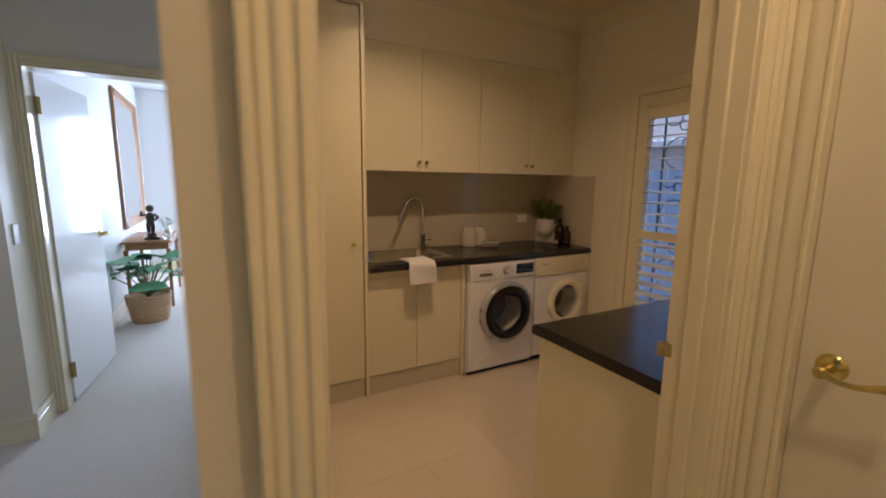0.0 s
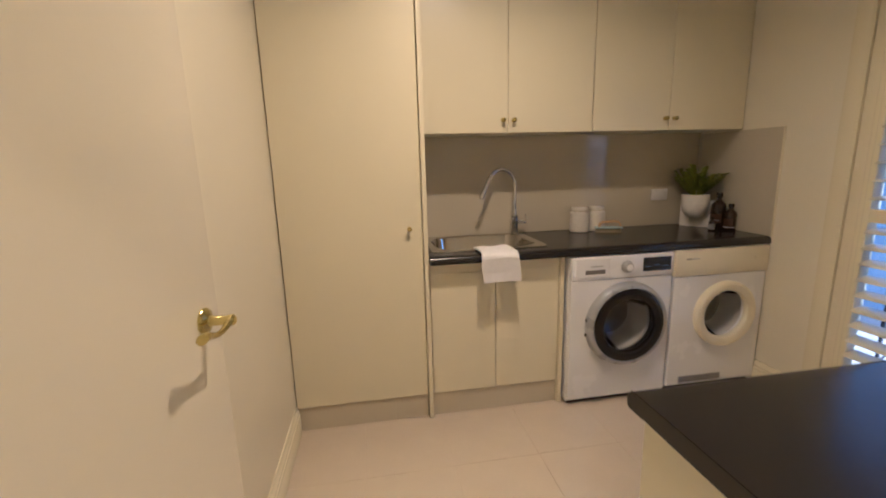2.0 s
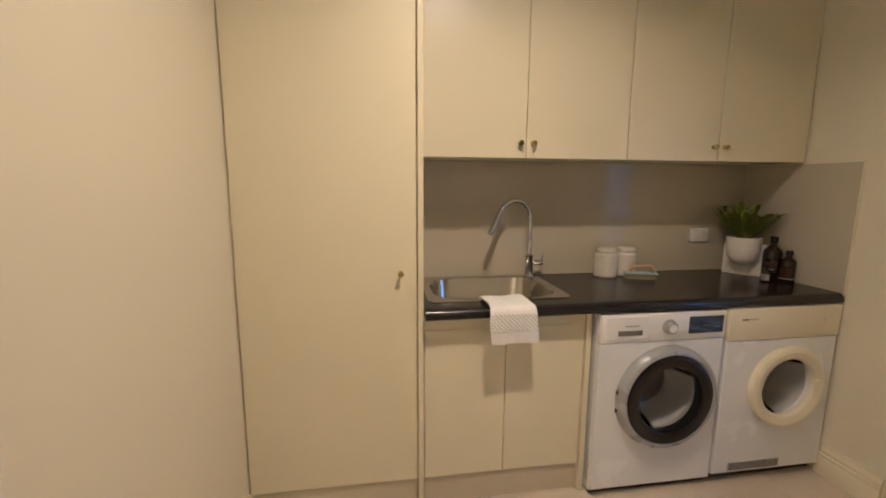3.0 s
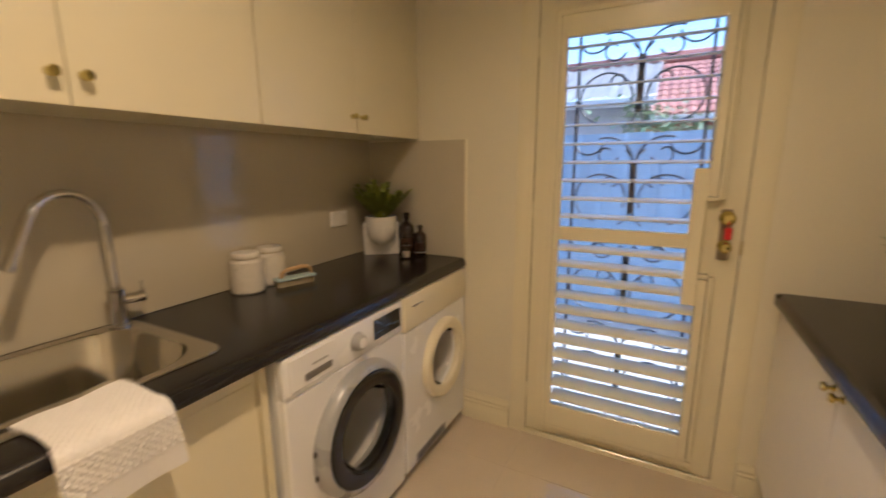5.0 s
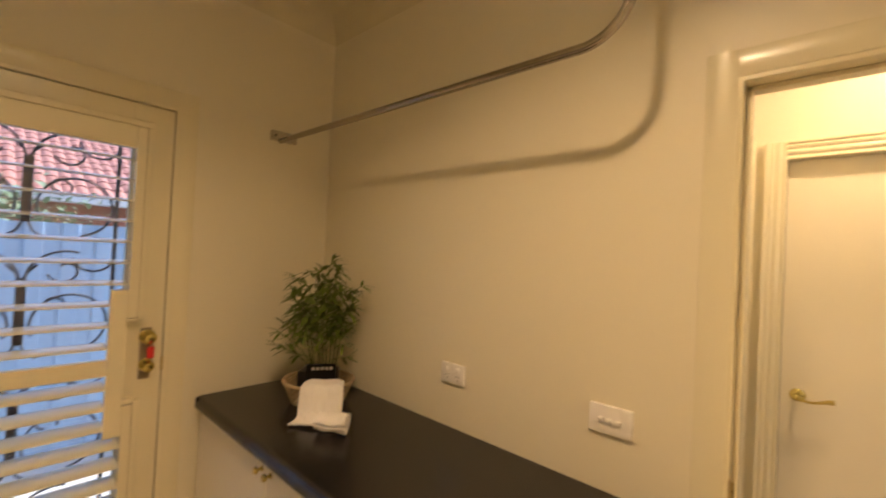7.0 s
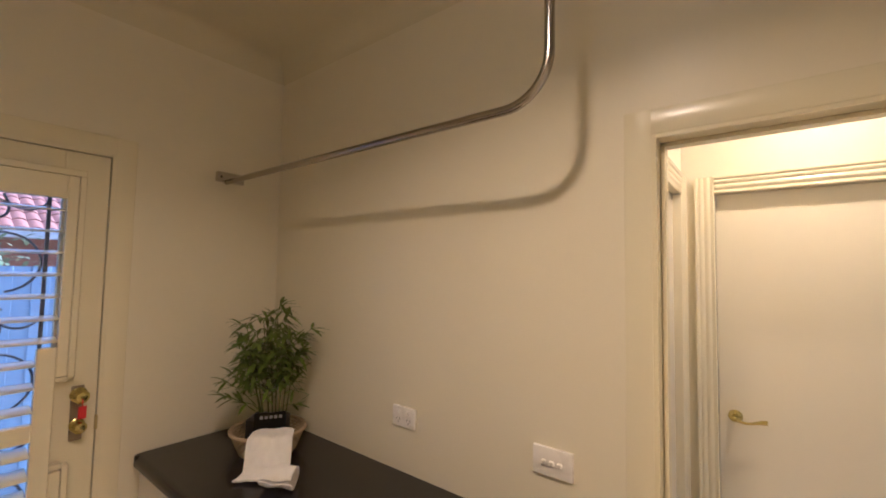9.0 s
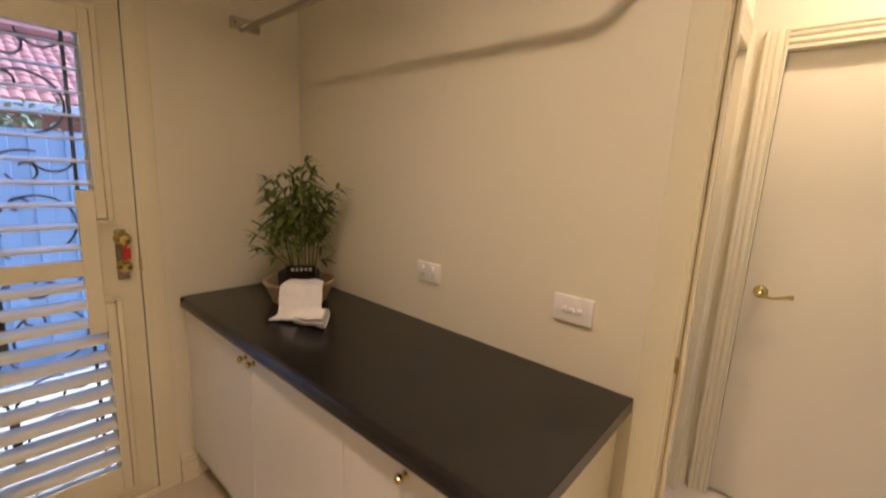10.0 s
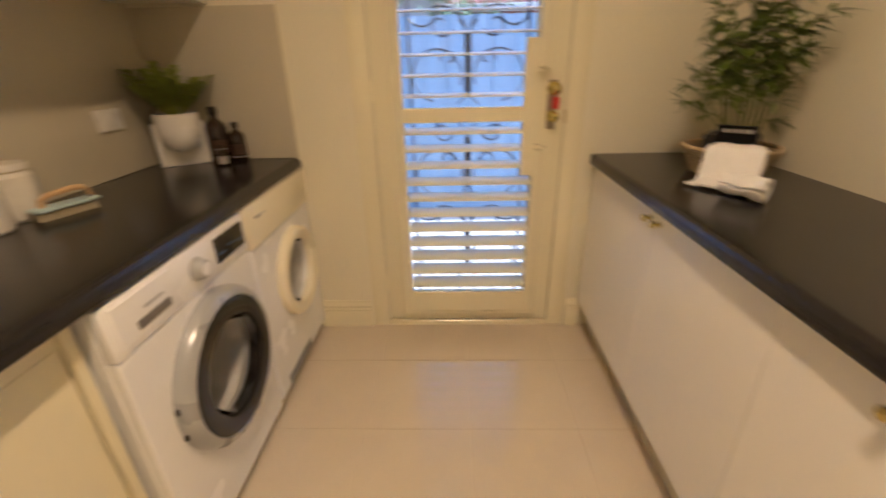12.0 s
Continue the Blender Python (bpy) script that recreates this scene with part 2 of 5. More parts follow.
# ---- the large structure ----
b = B()
box(b, XW - 0.17, XE + 0.15, YN, YN + 0.15, 0, H)
solid("wall_north", b, M_WALL, "cream painted plaster wall behind the cupboards", "wall")
b = B()
box(b, XE, XE + 0.15, YS - 0.12, DS - 0.02, 0, H)
box(b, XE, XE + 0.15, DN + 0.02, YN, 0, H)
box(b, XE, XE + 0.15, DS - 0.02, DN + 0.02, DH + 0.02, H)
solid("wall_east", b, M_WALL, "cream painted plaster wall round the garden door", "wall")
b = B()
box(b, -0.015, JL - 0.02, YH, YS, 0, H)
box(b, JR + 0.02, XE, YH, YS, 0, H)
box(b, JL - 0.02, JR + 0.02, YH, YS, JH + 0.02, H)
solid("wall_south", b, M_WALL, "cream painted plaster wall with the laundry doorway", "wall")
b = B()
box(b, -0.015, 0.095, YS, 0.480, 0, H)
box(b, -0.015, XW, 0.480, YN, 0, H)
solid("wall_west", b, M_WALL, "cream painted plaster wall behind the open door", "wall")
# hall walls
b = B()
box(b, XH, XH + 0.12, YB - 0.12, YB + 0.07, 0, H)
box(b, XH, XH + 0.12, 0.23, YH, 0, H)
box(b, XH, XH + 0.12, YB + 0.07, 0.23, 2.06, H)
solid("wall_hall_east", b, M_WALL, "cream painted plaster wall at the hall's end", "wall")
b = B()
box(b, 0.98, XH, YB - 0.12, YB, 0, H)
box(b, -3.2, 0.10, YB - 0.12, YB, 0, H)
box(b, 0.10, 0.98, YB - 0.12, YB, 2.06, H)
solid("wall_hall_south", b, M_WALL, "cream painted plaster wall with a closed door", "wall")
# unseen closing wall, its opening added to let the hall's daylight lamp in
b = B()
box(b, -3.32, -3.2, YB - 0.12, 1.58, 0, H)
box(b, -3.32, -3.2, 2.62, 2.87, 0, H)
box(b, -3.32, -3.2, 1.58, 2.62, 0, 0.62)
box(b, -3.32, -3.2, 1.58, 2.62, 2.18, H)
solid("wall_hall_west", b, M_WALL, "cream painted plaster wall, unseen, with an opening added for daylight", "wall")
b = B()
box(b, -3.2, -0.95, 2.75, 2.87, 0, H)
box(b, -1.07, -0.95, 2.87, 3.06, 0, H)
solid("wall_hall_north", b, M_WALL, "cream painted plaster wall with an outer corner", "wall")
# bright room beyond the hall
b = B()
box(b, -1.07, -0.91, 3.06, 3.18, 0, H)
box(b, -0.09, 1.37, 3.07, 3.18, 0, H)
box(b, -0.91, -0.09, 3.06, 3.18, 2.06, H)
solid("wall_room_south", b, M_ROOM, "white painted plaster wall with an open doorway", "wall")
b = B()
box(b, -1.07, -0.95, 3.18, 7.6, 0, H)
solid("wall_room_west", b, M_ROOM, "white painted plaster wall with a framed mirror", "wall")
b = B()
box(b, -1.07, -0.2, 7.6, 7.72, 0, H)
box(b, 1.1, 1.37, 7.6, 7.72, 0, H)
box(b, -0.2, 1.1, 7.6, 7.72, 0, 0.6)
box(b, -0.2, 1.1, 7.6, 7.72, 2.3, H)
solid("wall_room_north", b, M_ROOM, "white painted plaster end wall with a wide window", "wall")
b = B()
box(b, 1.25, 1.37, 3.18, 7.6, 0, H)
solid("wall_room_east", b, M_ROOM, "white painted plaster side wall of the bright room", "wall")
# unseen blocks added behind the closed doors to stop daylight showing through gaps
b = B()
box(b, 0.09, 0.99, YB - 0.16, YB - 0.075, -0.02, 2.10)
box(b, XH + 0.075, XH + 0.16, YB + 0.05, 0.25, -0.02, 2.10)
solid("daylight_block_behind_doors", b, M_WALL, "plain unseen panels added behind closed doors to block daylight", "wall")
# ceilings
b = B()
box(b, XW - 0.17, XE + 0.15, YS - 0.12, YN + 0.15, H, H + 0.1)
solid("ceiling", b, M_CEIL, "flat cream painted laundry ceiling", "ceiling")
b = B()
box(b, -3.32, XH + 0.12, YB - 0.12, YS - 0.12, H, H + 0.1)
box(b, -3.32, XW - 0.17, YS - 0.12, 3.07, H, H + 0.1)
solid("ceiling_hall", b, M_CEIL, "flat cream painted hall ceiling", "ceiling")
b = B()
box(b, -1.07, 1.37, 3.07, 7.72, H + 0.002, H + 0.1)
solid("ceiling_room", b, M_ROOM, "flat white ceiling of the bright room", "ceiling")
# floors
b = B()
box(b, XW - 0.17, XE + 0.15, 0.362, YN + 0.15, -0.08, -0.0014)
FLOOR = solid("floor", b, M_GROUT, "cream square ceramic tiles with narrow grout joints", "floor")
b = B()
box(b, -3.32, XH + 0.12, YB - 0.12, 0.36, -0.08, 0.004)
box(b, -3.32, XW - 0.17, 0.36, 3.12, -0.08, 0.004)
solid("floor_hall", b, M_CARPET, "short cream pile carpet in the hall", "carpet")
b = B()
box(b, -1.07, 1.37, 3.12, 7.72, -0.08, 0.004)
solid("floor_room", b, M_CARPET, "short cream pile carpet in the bright room", "carpet")

b = B()
box(b, JL, JR, 0.350, 0.374, -0.004, 0.007, 0.003)
solid("threshold_strip", b, M_BRASSD, "narrow metal threshold between carpet and tiles", "threshold")

COVE = [(0, 0), (0.10, 0)] + [(0.10 - 0.10 * math.sin(a), -0.10 + 0.10 * math.cos(a)) for a in [i * math.pi / 24 for i in range(1, 12)]] + [(0, -0.10)]


def run(bm, profile, p, q, out, up=(0, 0, 1)):
    """A moulding along p-q: profile x goes out from the wall, y goes up."""
    p, q = Vector(p), Vector(q)
    prism(bm, profile, axes(p, out, up, (q - p).normalized()), (q - p).length)


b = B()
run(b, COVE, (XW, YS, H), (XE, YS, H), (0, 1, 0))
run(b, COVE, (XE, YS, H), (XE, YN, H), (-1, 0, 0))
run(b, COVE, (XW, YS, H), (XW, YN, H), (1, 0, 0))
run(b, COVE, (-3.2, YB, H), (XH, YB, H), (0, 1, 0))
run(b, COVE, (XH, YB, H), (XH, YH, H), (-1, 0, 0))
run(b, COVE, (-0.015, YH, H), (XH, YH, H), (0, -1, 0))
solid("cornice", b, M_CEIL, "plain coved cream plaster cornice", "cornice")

SKIRT = [(0, 0), (0.018, 0), (0.018, 0.088), (0.0155, 0.092), (0.018, 0.097), (0.018, 0.104), (0.0125, 0.109), (0.0125, 0.118), (0.015, 0.122), (0.011, 0.132), (0.006, 0.140), (0.006, 0.15), (0, 0.15)]
b = B()
run(b, SKIRT, (XW, 1.30, 0), (XW, 2.375, 0), (1, 0, 0))
run(b, SKIRT, (XW, 0.485, 0), (XW, 1.30, 0), (1, 0, 0))
run(b, SKIRT, (XE, 2.06, 0), (XE, 2.33, 0), (-1, 0, 0))
run(b, SKIRT, (XE, 0.99, 0), (XE, 1.06, 0), (-1, 0, 0))
run(b, SKIRT, (-3.2, 2.75, 0), (-0.95 + 0.018, 2.75, 0), (0, -1, 0))
run(b, SKIRT, (-0.95, 2.75, 0), (-0.95, 3.05, 0), (1, 0, 0))
run(b, SKIRT, (-0.95, 3.18, 0), (-0.95, 7.6, 0), (1, 0, 0))
run(b, SKIRT, (-0.015, 0.30, 0), (-0.015, 3.06, 0), (-1, 0, 0))
run(b, SKIRT, (-0.95, 7.6, 0), (1.25, 7.6, 0), (0, -1, 0))
run(b, SKIRT, (-3.2, YB, 0), (0.02, YB, 0), (0, 1, 0))
run(b, SKIRT, (XH, YB, 0.0), (1.05, YB, 0), (0, 1, 0))
solid("baseboard", b, M_GLOSS, "moulded cream gloss painted skirting", "skirting")

# moulded architrave: x out from the wall, y across its width from the inner edge
ARCH = [(0, 0), (0.012, 0), (0.015, 0.004), (0.015, 0.010), (0.011, 0.014), (0.011, 0.020), (0.016, 0.028), (0.018, 0.036), (0.0165, 0.044), (0.013, 0.049), (0.0165, 0.054), (0.0195, 0.062), (0.0195, 0.068), (0.016, 0.073), (0.021, 0.078), (0.023, 0.086), (0.022, 0.092), (0, 0.092)]
NARROW = [(x, y * 0.72) for x, y in ARCH]
MIDDLE = [(x, y * 0.85) for x, y in ARCH]
PLAIN = [(0, 0), (0.004, 0), (0.005, 0.002), (0.005, 0.062), (0.003, 0.067), (0, 0.068)]


def architrave(bm, profile, width, wall, out, along, a, c, head, first=None):
    """Two uprights and a head round an opening a-c on a wall line; along: 0 for x, 1 for y; first: another profile at a."""
    o = Vector(out)
    ax = Vector((1, 0, 0)) if along == 0 else Vector((0, 1, 0))
    base = Vector((0, wall, 0)) if along == 0 else Vector((wall, 0, 0))
    prism(bm, first or profile, axes(base + ax * a, o, -ax, (0, 0, 1)), head + width)
    prism(bm, profile, axes(base + ax * c, o, ax, (0, 0, 1)), head + width)
    prism(bm, profile, axes(base + ax * a + Vector((0, 0, head)), o, (0, 0, 1), ax), c - a)


# laundry doorway: lining, stop, architraves
b = B()
box(b, JL - 0.02, JL, YH - 0.002, YS + 0.002, 0, JH + 0.02, 0.002)
box(b, JR, JR + 0.02, YH - 0.002, YS + 0.002, 0, JH + 0.02, 0.002)
box(b, JL, JR, YH - 0.002, YS + 0.002, JH, JH + 0.02, 0.002)
box(b, JL, JL + 0.010, 0.345, 0.382, 0, JH, 0.002)
box(b, JR - 0.012, JR, 0.345, 0.382, 0, JH, 0.002)
box(b, JL, JR, 0.345, 0.382, JH - 0.012, JH, 0.002)
architrave(b, ARCH, 0.092, YH, (0, -1, 0), 0, JL - 0.006, JR + 0.006, JH + 0.006, NARROW)
solid("trim_laundry_doorway", b, M_GLOSS, "cream gloss door lining with a fluted architrave", "door frame")
b = B()
architrave(b, PLAIN, 0.068, YS, (0, 1, 0), 0, JL - 0.004, JR + 0.012, JH + 0.012)
solid("trim_laundry_inside", b, M_INNER, "flat cream gloss architrave inside the laundry", "door frame")
# hall doors and the bright room's doorway
b = B()
architrave(b, MIDDLE, 0.078, YB, (0, 1, 0), 0, 0.122, 0.955, 2.035)
box(b, 0.10, 0.122, YB - 0.12, YB + 0.001, 0, 2.05)
box(b, 0.955, 0.98, YB - 0.12, YB + 0.001, 0, 2.05)
box(b, 0.122, 0.955, YB - 0.12, YB + 0.001, 2.035, 2.06)
solid("trim_hall_door", b, M_GLOSS, "cream gloss moulded architrave of a closed door", "door frame")
b = B()
architrave(b, ARCH, 0.092, XH, (-1, 0, 0), 1, YB + 0.093, 0.212, 2.035)
box(b, XH - 0.001, XH + 0.12, YB + 0.07, YB + 0.093, 0, 2.05)
box(b, XH - 0.001, XH + 0.12, 0.212, 0.23, 0, 2.05)
box(b, XH - 0.001, XH + 0.12, YB + 0.093, 0.212, 2.035, 2.06)
solid("trim_end_door", b, M_GLOSS, "cream gloss moulded architrave at the hall's end", "door frame")
b = B()
architrave(b, NARROW, 0.066, 3.06, (0, -1, 0), 0, -0.885, -0.11, 2.04)
box(b, -0.91, -0.885, 3.058, 3.182, 0, 2.06)
box(b, -0.11, -0.09, 3.058, 3.182, 0, 2.06)
box(b, -0.885, -0.11, 3.058, 3.182, 2.04, 2.06)
solid("trim_room_doorway", b, M_GLOSS, "white gloss moulded architrave of an open doorway", "door frame")
# garden door frame
b = B()
box(b, XE - 0.004, XE + 0.152, DN, DN + 0.02, 0, DH + 0.02, 0.002)
box(b, XE - 0.004, XE + 0.152, DS - 0.02, DS, 0, DH + 0.02, 0.002)
box(b, XE - 0.004, XE + 0.152, DS, DN, DH, DH + 0.02, 0.002)
box(b, XE - 0.006, XE + 0.20, DS, DN, -0.02, 0.026, 0.004)
architrave(b, PLAIN, 0.068, XE, (-1, 0, 0), 1, DS - 0.014, DN + 0.014, DH + 0.014)
solid("trim_garden_door", b, M_GLOSS, "cream gloss frame and sill of the garden door", "door frame")


# ---- doors ----
def lever(parent, m, flip=1):
    """A brass lever on a round rose: z out of the door, x along the lever."""
    h = B()
    lathe(h, [(0.0, 0.0), (0.027, 0.0), (0.0275, 0.003), (0.025, 0.007), (0.019, 0.010), (0.012, 0.013), (0.0105, 0.02), (0.010, 0.045), (0.012, 0.05), (0.012, 0.058), (0.008, 0.062), (0, 0.063)], None, 28)
    n = 14
    pts = [(flip * (0.0 + 0.115 * i / n), -0.010 * math.sin(math.pi * 1.5 * i / n) - 0.004 * (i / n), 0.052 - 0.004 * math.sin(math.pi * i / n)) for i in range(n + 1)]
    rad = [0.0115 - 0.0045 * math.sin(math.pi * min(1, i / n * 1.15)) + (0.001 if i > 11 else 0) for i in range(n + 1)]
    tube(h, pts, 0.009, 12, rad, 0.75)
    h.transform(m)
    return part("door_handle", h, M_BRASS, parent, "polished brass lever handle")


def hinge(parent, x, y, z):
    h = B()
    box(h, x - 0.002, x + 0.002, y - 0.015, y + 0.015, z - 0.05, z + 0.05)
    tube(h, [(x, y, z - 0.052), (x, y, z + 0.052)], 0.006, 10)
    return part("hinge", h, M_BRASSD, parent, "brass butt hinge")


# laundry door, standing open
leaf = thing("door_1", "cream gloss flush door standing wide open with brass lever", "door", kind="structure", at=pose(0.157, 0.438, 0, 0, 0, 84.5))
b = B()
box(b, 0, 0.832, 0, 0.036, 0.008, 2.0, 0.002)
part("door_leaf", b, M_DOOR, leaf)
lever(leaf, axes((0.768, 0, 1.052), (-1, 0, 0), (0, 0, 1), (0, -1, 0)))
for zz in (0.2, 1.8):
    hinge(leaf, -0.004, 0.036, zz)
# closed hall doors
leaf = thing("door_2", "closed cream flush door with a brass lever", "door", kind="structure", at=pose(0.955, YB - 0.034, 0, 0, 0, 180))
b = B()
box(b, 0.001, 0.832, 0.0, 0.036, 0.020, 2.034, 0.001)
part("door_leaf", b, M_DOOR, leaf)
lever(leaf, axes((0.06, 0, 1.035), (1, 0, 0), (0, 0, 1), (0, -1, 0)))
leaf = thing("door_3", "closed cream flush door at the hall's end with brass lever", "door", kind="structure", at=pose(XH + 0.022, 0.212, 0, 0, 0, -90))
b = B()
box(b, 0.001, 0.778, 0.0, 0.036, 0.012, 2.034, 0.001)
part("door_leaf", b, M_DOOR, leaf)
lever(leaf, axes((0.058, 0, 1.072), (1, 0, 0), (0, 0, 1), (0, -1, 0)))
# the bright room's door, open into it
leaf = thing("door_4", "white gloss flush door standing open into the bright room", "door", kind="structure", at=pose(-0.872, 3.16, 0, 0, 0, 84))
b = B()
box(b, 0.0, 0.77, 0.0, 0.036, 0.012, 2.032, 0.002)
part("door_leaf", b, M_DOORW, leaf)
lever(leaf, axes((0.71, 0, 1.02), (-1, 0, 0), (0, 0, 1), (0, -1, 0)))
for zz in (0.22, 1.85):
    hinge(leaf, 0.0, -0.004, zz)

# ---- garden door: leaf, glass, plantation shutter, lock, iron screen ----
gd = thing("door_5", "cream glazed garden door with a plantation shutter", "door", kind="structure")
b = B()
X0, X1 = XE + 0.004, XE + 0.044
GN, GS = 1.86, 1.285
box(b, X0, X1, GN, DN - 0.003, 0.03, DH - 0.003, 0.002)
box(b, X0, X1, DS + 0.003, GS, 0.03, DH - 0.003, 0.002)
box(b, X0, X1, GS, GN, 0.03, 0.19, 0.002)
box(b, X0, X1, GS, GN, 1.93, DH - 0.003, 0.002)
part("door_leaf", b, M_GLOSS, gd)
b = B()
box(b, XE + 0.022, XE + 0.026, GS, GN, 0.19, 1.93)
pane = part("pane", b, M_GLASS, gd, "clear glass pane")
pane.visible_shadow = False
for zz in (0.25, 1.17, 1.88):
    b = B()
    tube(b, [(XE - 0.003, DN - 0.001, zz - 0.04), (XE - 0.003, DN - 0.001, zz + 0.04)], 0.004, 8)
    part("hinge", b, M_GLOSS, gd)

sh = thing("plantation_shutter", "cream painted plantation shutter with half-open louvres on the door", "shutter")
SX0, SX1 = XE - 0.050, XE - 0.022
b = B()   # outer frame, stepped round the lock
FX0, FX1 = XE - 0.040, XE + 0.003
box(b, FX0, FX1, 1.866, 1.890, 0.085, 2.005, 0.003)
box(b, FX0, FX1, 1.226, 1.866, 1.981, 2.005, 0.003)
box(b, FX0, FX1, 1.226, 1.866, 0.085, 0.109, 0.003)
box(b, FX0, FX1, 1.226, 1.246, 1.245, 1.981, 0.003)
box(b, FX0, FX1, 1.226, 1.246, 0.109, 0.935, 0.003)
box(b, FX0, FX1, 1.246, 1.296, 1.235, 1.252, 0.003)
box(b, FX0, FX1, 1.246, 1.296, 0.928, 0.945, 0.003)
box(b, FX0, FX1, 1.280, 1.296, 0.945, 1.235, 0.003)
part("shutter_frame", b, M_GLOSS, sh)
# panel stiles and rails
for nm, (ya, yb, za, zb) in (("stile", (1.836, 1.863, 0.112, 1.978)), ("stile", (1.249, 1.281, 1.255, 1.978)), ("lock_block", (1.281, 1.334, 0.815, 1.362)), ("stile", (1.249, 1.281, 0.112, 0.925)),
                             ("top_rail", (1.281, 1.836, 1.893, 1.978)), ("bottom_rail", (1.281, 1.836, 0.112, 0.226)), ("middle_rail", (1.334, 1.836, 1.046, 1.106))):
    b = B()
    box(b, SX0 - (0.002 if nm in ("middle_rail", "lock_block") else 0), SX1, ya, yb, za, zb, 0.003)
    part(nm, b, M_GLOSS, sh)
SLAT = [(-0.0415, 0.0), (-0.036, 0.0026), (-0.02, 0.0046), (0.0, 0.0054), (0.02, 0.0046), (0.036, 0.0026), (0.0415, 0.0), (0.036, -0.0026), (0.02, -0.0046), (0.0, -0.0054), (-0.02, -0.0046), (-0.036, -0.0026)]


def louvre(z, y0, y1, tilt):
    t = B()
    c, s = math.cos(radians(tilt)), math.sin(radians(tilt))
    prism(t, [(x * c - y * s, x * s + y * c) for x, y in SLAT], axes((XE - 0.030, y0, z), (1, 0, 0), (0, 0, 1), (0, 1, 0)), y1 - y0)
    part("louvre", t, M_GLOSS, sh)


for i in range(10):
    z = 1.852 - i * 0.0775
    louvre(z, 1.336 if z < 1.37 else 1.283, 1.834, 8)
for i in range(11):
    z = 1.010 - i * 0.0735
    louvre(z, 1.336 if z > 0.80 else 1.283, 1.834, 14)

lock = thing("door_lock", "brass deadlock and knob set with a red key tag", "lock")
# grey-brown plate stands in for the shadowed recess beside the knobs
b = B()
box(b, XE - 0.004, XE + 0.004, 1.188, 1.226, 1.005, 1.205, 0.003)
part("recess_shade_plate", b, mat("recess_shade_bronze", (0.30, 0.25, 0.18), 0.38, metal=0.6, vary=0.15, scale=40), lock, "bronze-brown plate, coloured as the lock's shaded recess")
for zz, r in ((1.172, 0.027), (1.062, 0.024)):
    b = B()
    lathe(b, [(0, 0), (r, 0), (r, 0.006), (r * 0.7, 0.01), (r * 0.45, 0.018), (r * 0.5, 0.03), (r * 0.85, 0.04), (r * 0.9, 0.05), (r * 0.6, 0.058), (0, 0.06)], axes((XE - 0.003, 1.205, zz), (0, 1, 0), (0, 0, 1), (-1, 0, 0)), 24)
    part("knob", b, M_BRASS, lock)
M_RED = mat("red_tag", (0.55, 0.02, 0.02), 0.4, vary=0.1, scale=40)
b = B()
box(b, XE - 0.062, XE - 0.056, 1.190, 1.214, 1.095, 1.140, 0.002)
tube(b, [(XE - 0.06, 1.203, 1.14), (XE - 0.064, 1.203, 1.155), (XE - 0.06, 1.204, 1.168)], 0.002, 6)
part("key_tag", b, M_RED, lock, "red plastic key tag")
b = B()
box(b, XE - 0.006, XE + 0.002, DS - 0.004, DS + 0.006, 1.03, 1.085, 0.001)
part("striker", b, M_BRASSD, lock)

scr = thing("security_screen", "dark wrought iron scroll security screen outside the door", "security screen")
SXX = XE + 0.115
CY = (DN + DS) / 2
b = B()
for y in (DS + 0.012, DN - 0.012):
    box(b, SXX - 0.012, SXX + 0.012, y - 0.014, y + 0.014, 0.03, DH - 0.004, 0.002)
for z in (0.045, DH - 0.018):
    box(b, SXX - 0.012, SXX + 0.012, DS + 0.02, DN - 0.02, z - 0.014, z + 0.014, 0.002)
part("frame", b, M_IRON, scr)
for y in (CY - 0.255, CY + 0.255):
    b = B()
    box(b, SXX - 0.005, SXX + 0.005, y - 0.006, y + 0.006, 0.05, DH - 0.02)
    part("bar", b, M_IRON, scr)


def spiral(c, r0, r1, a0, a1, n=18):
    return [(SXX, c[0] + (r0 + (r1 - r0) * i / n) * math.cos(a0 + (a1 - a0) * i / n), c[1] + (r0 + (r1 - r0) * i / n) * math.sin(a0 + (a1 - a0) * i / n)) for i in range(n + 1)]


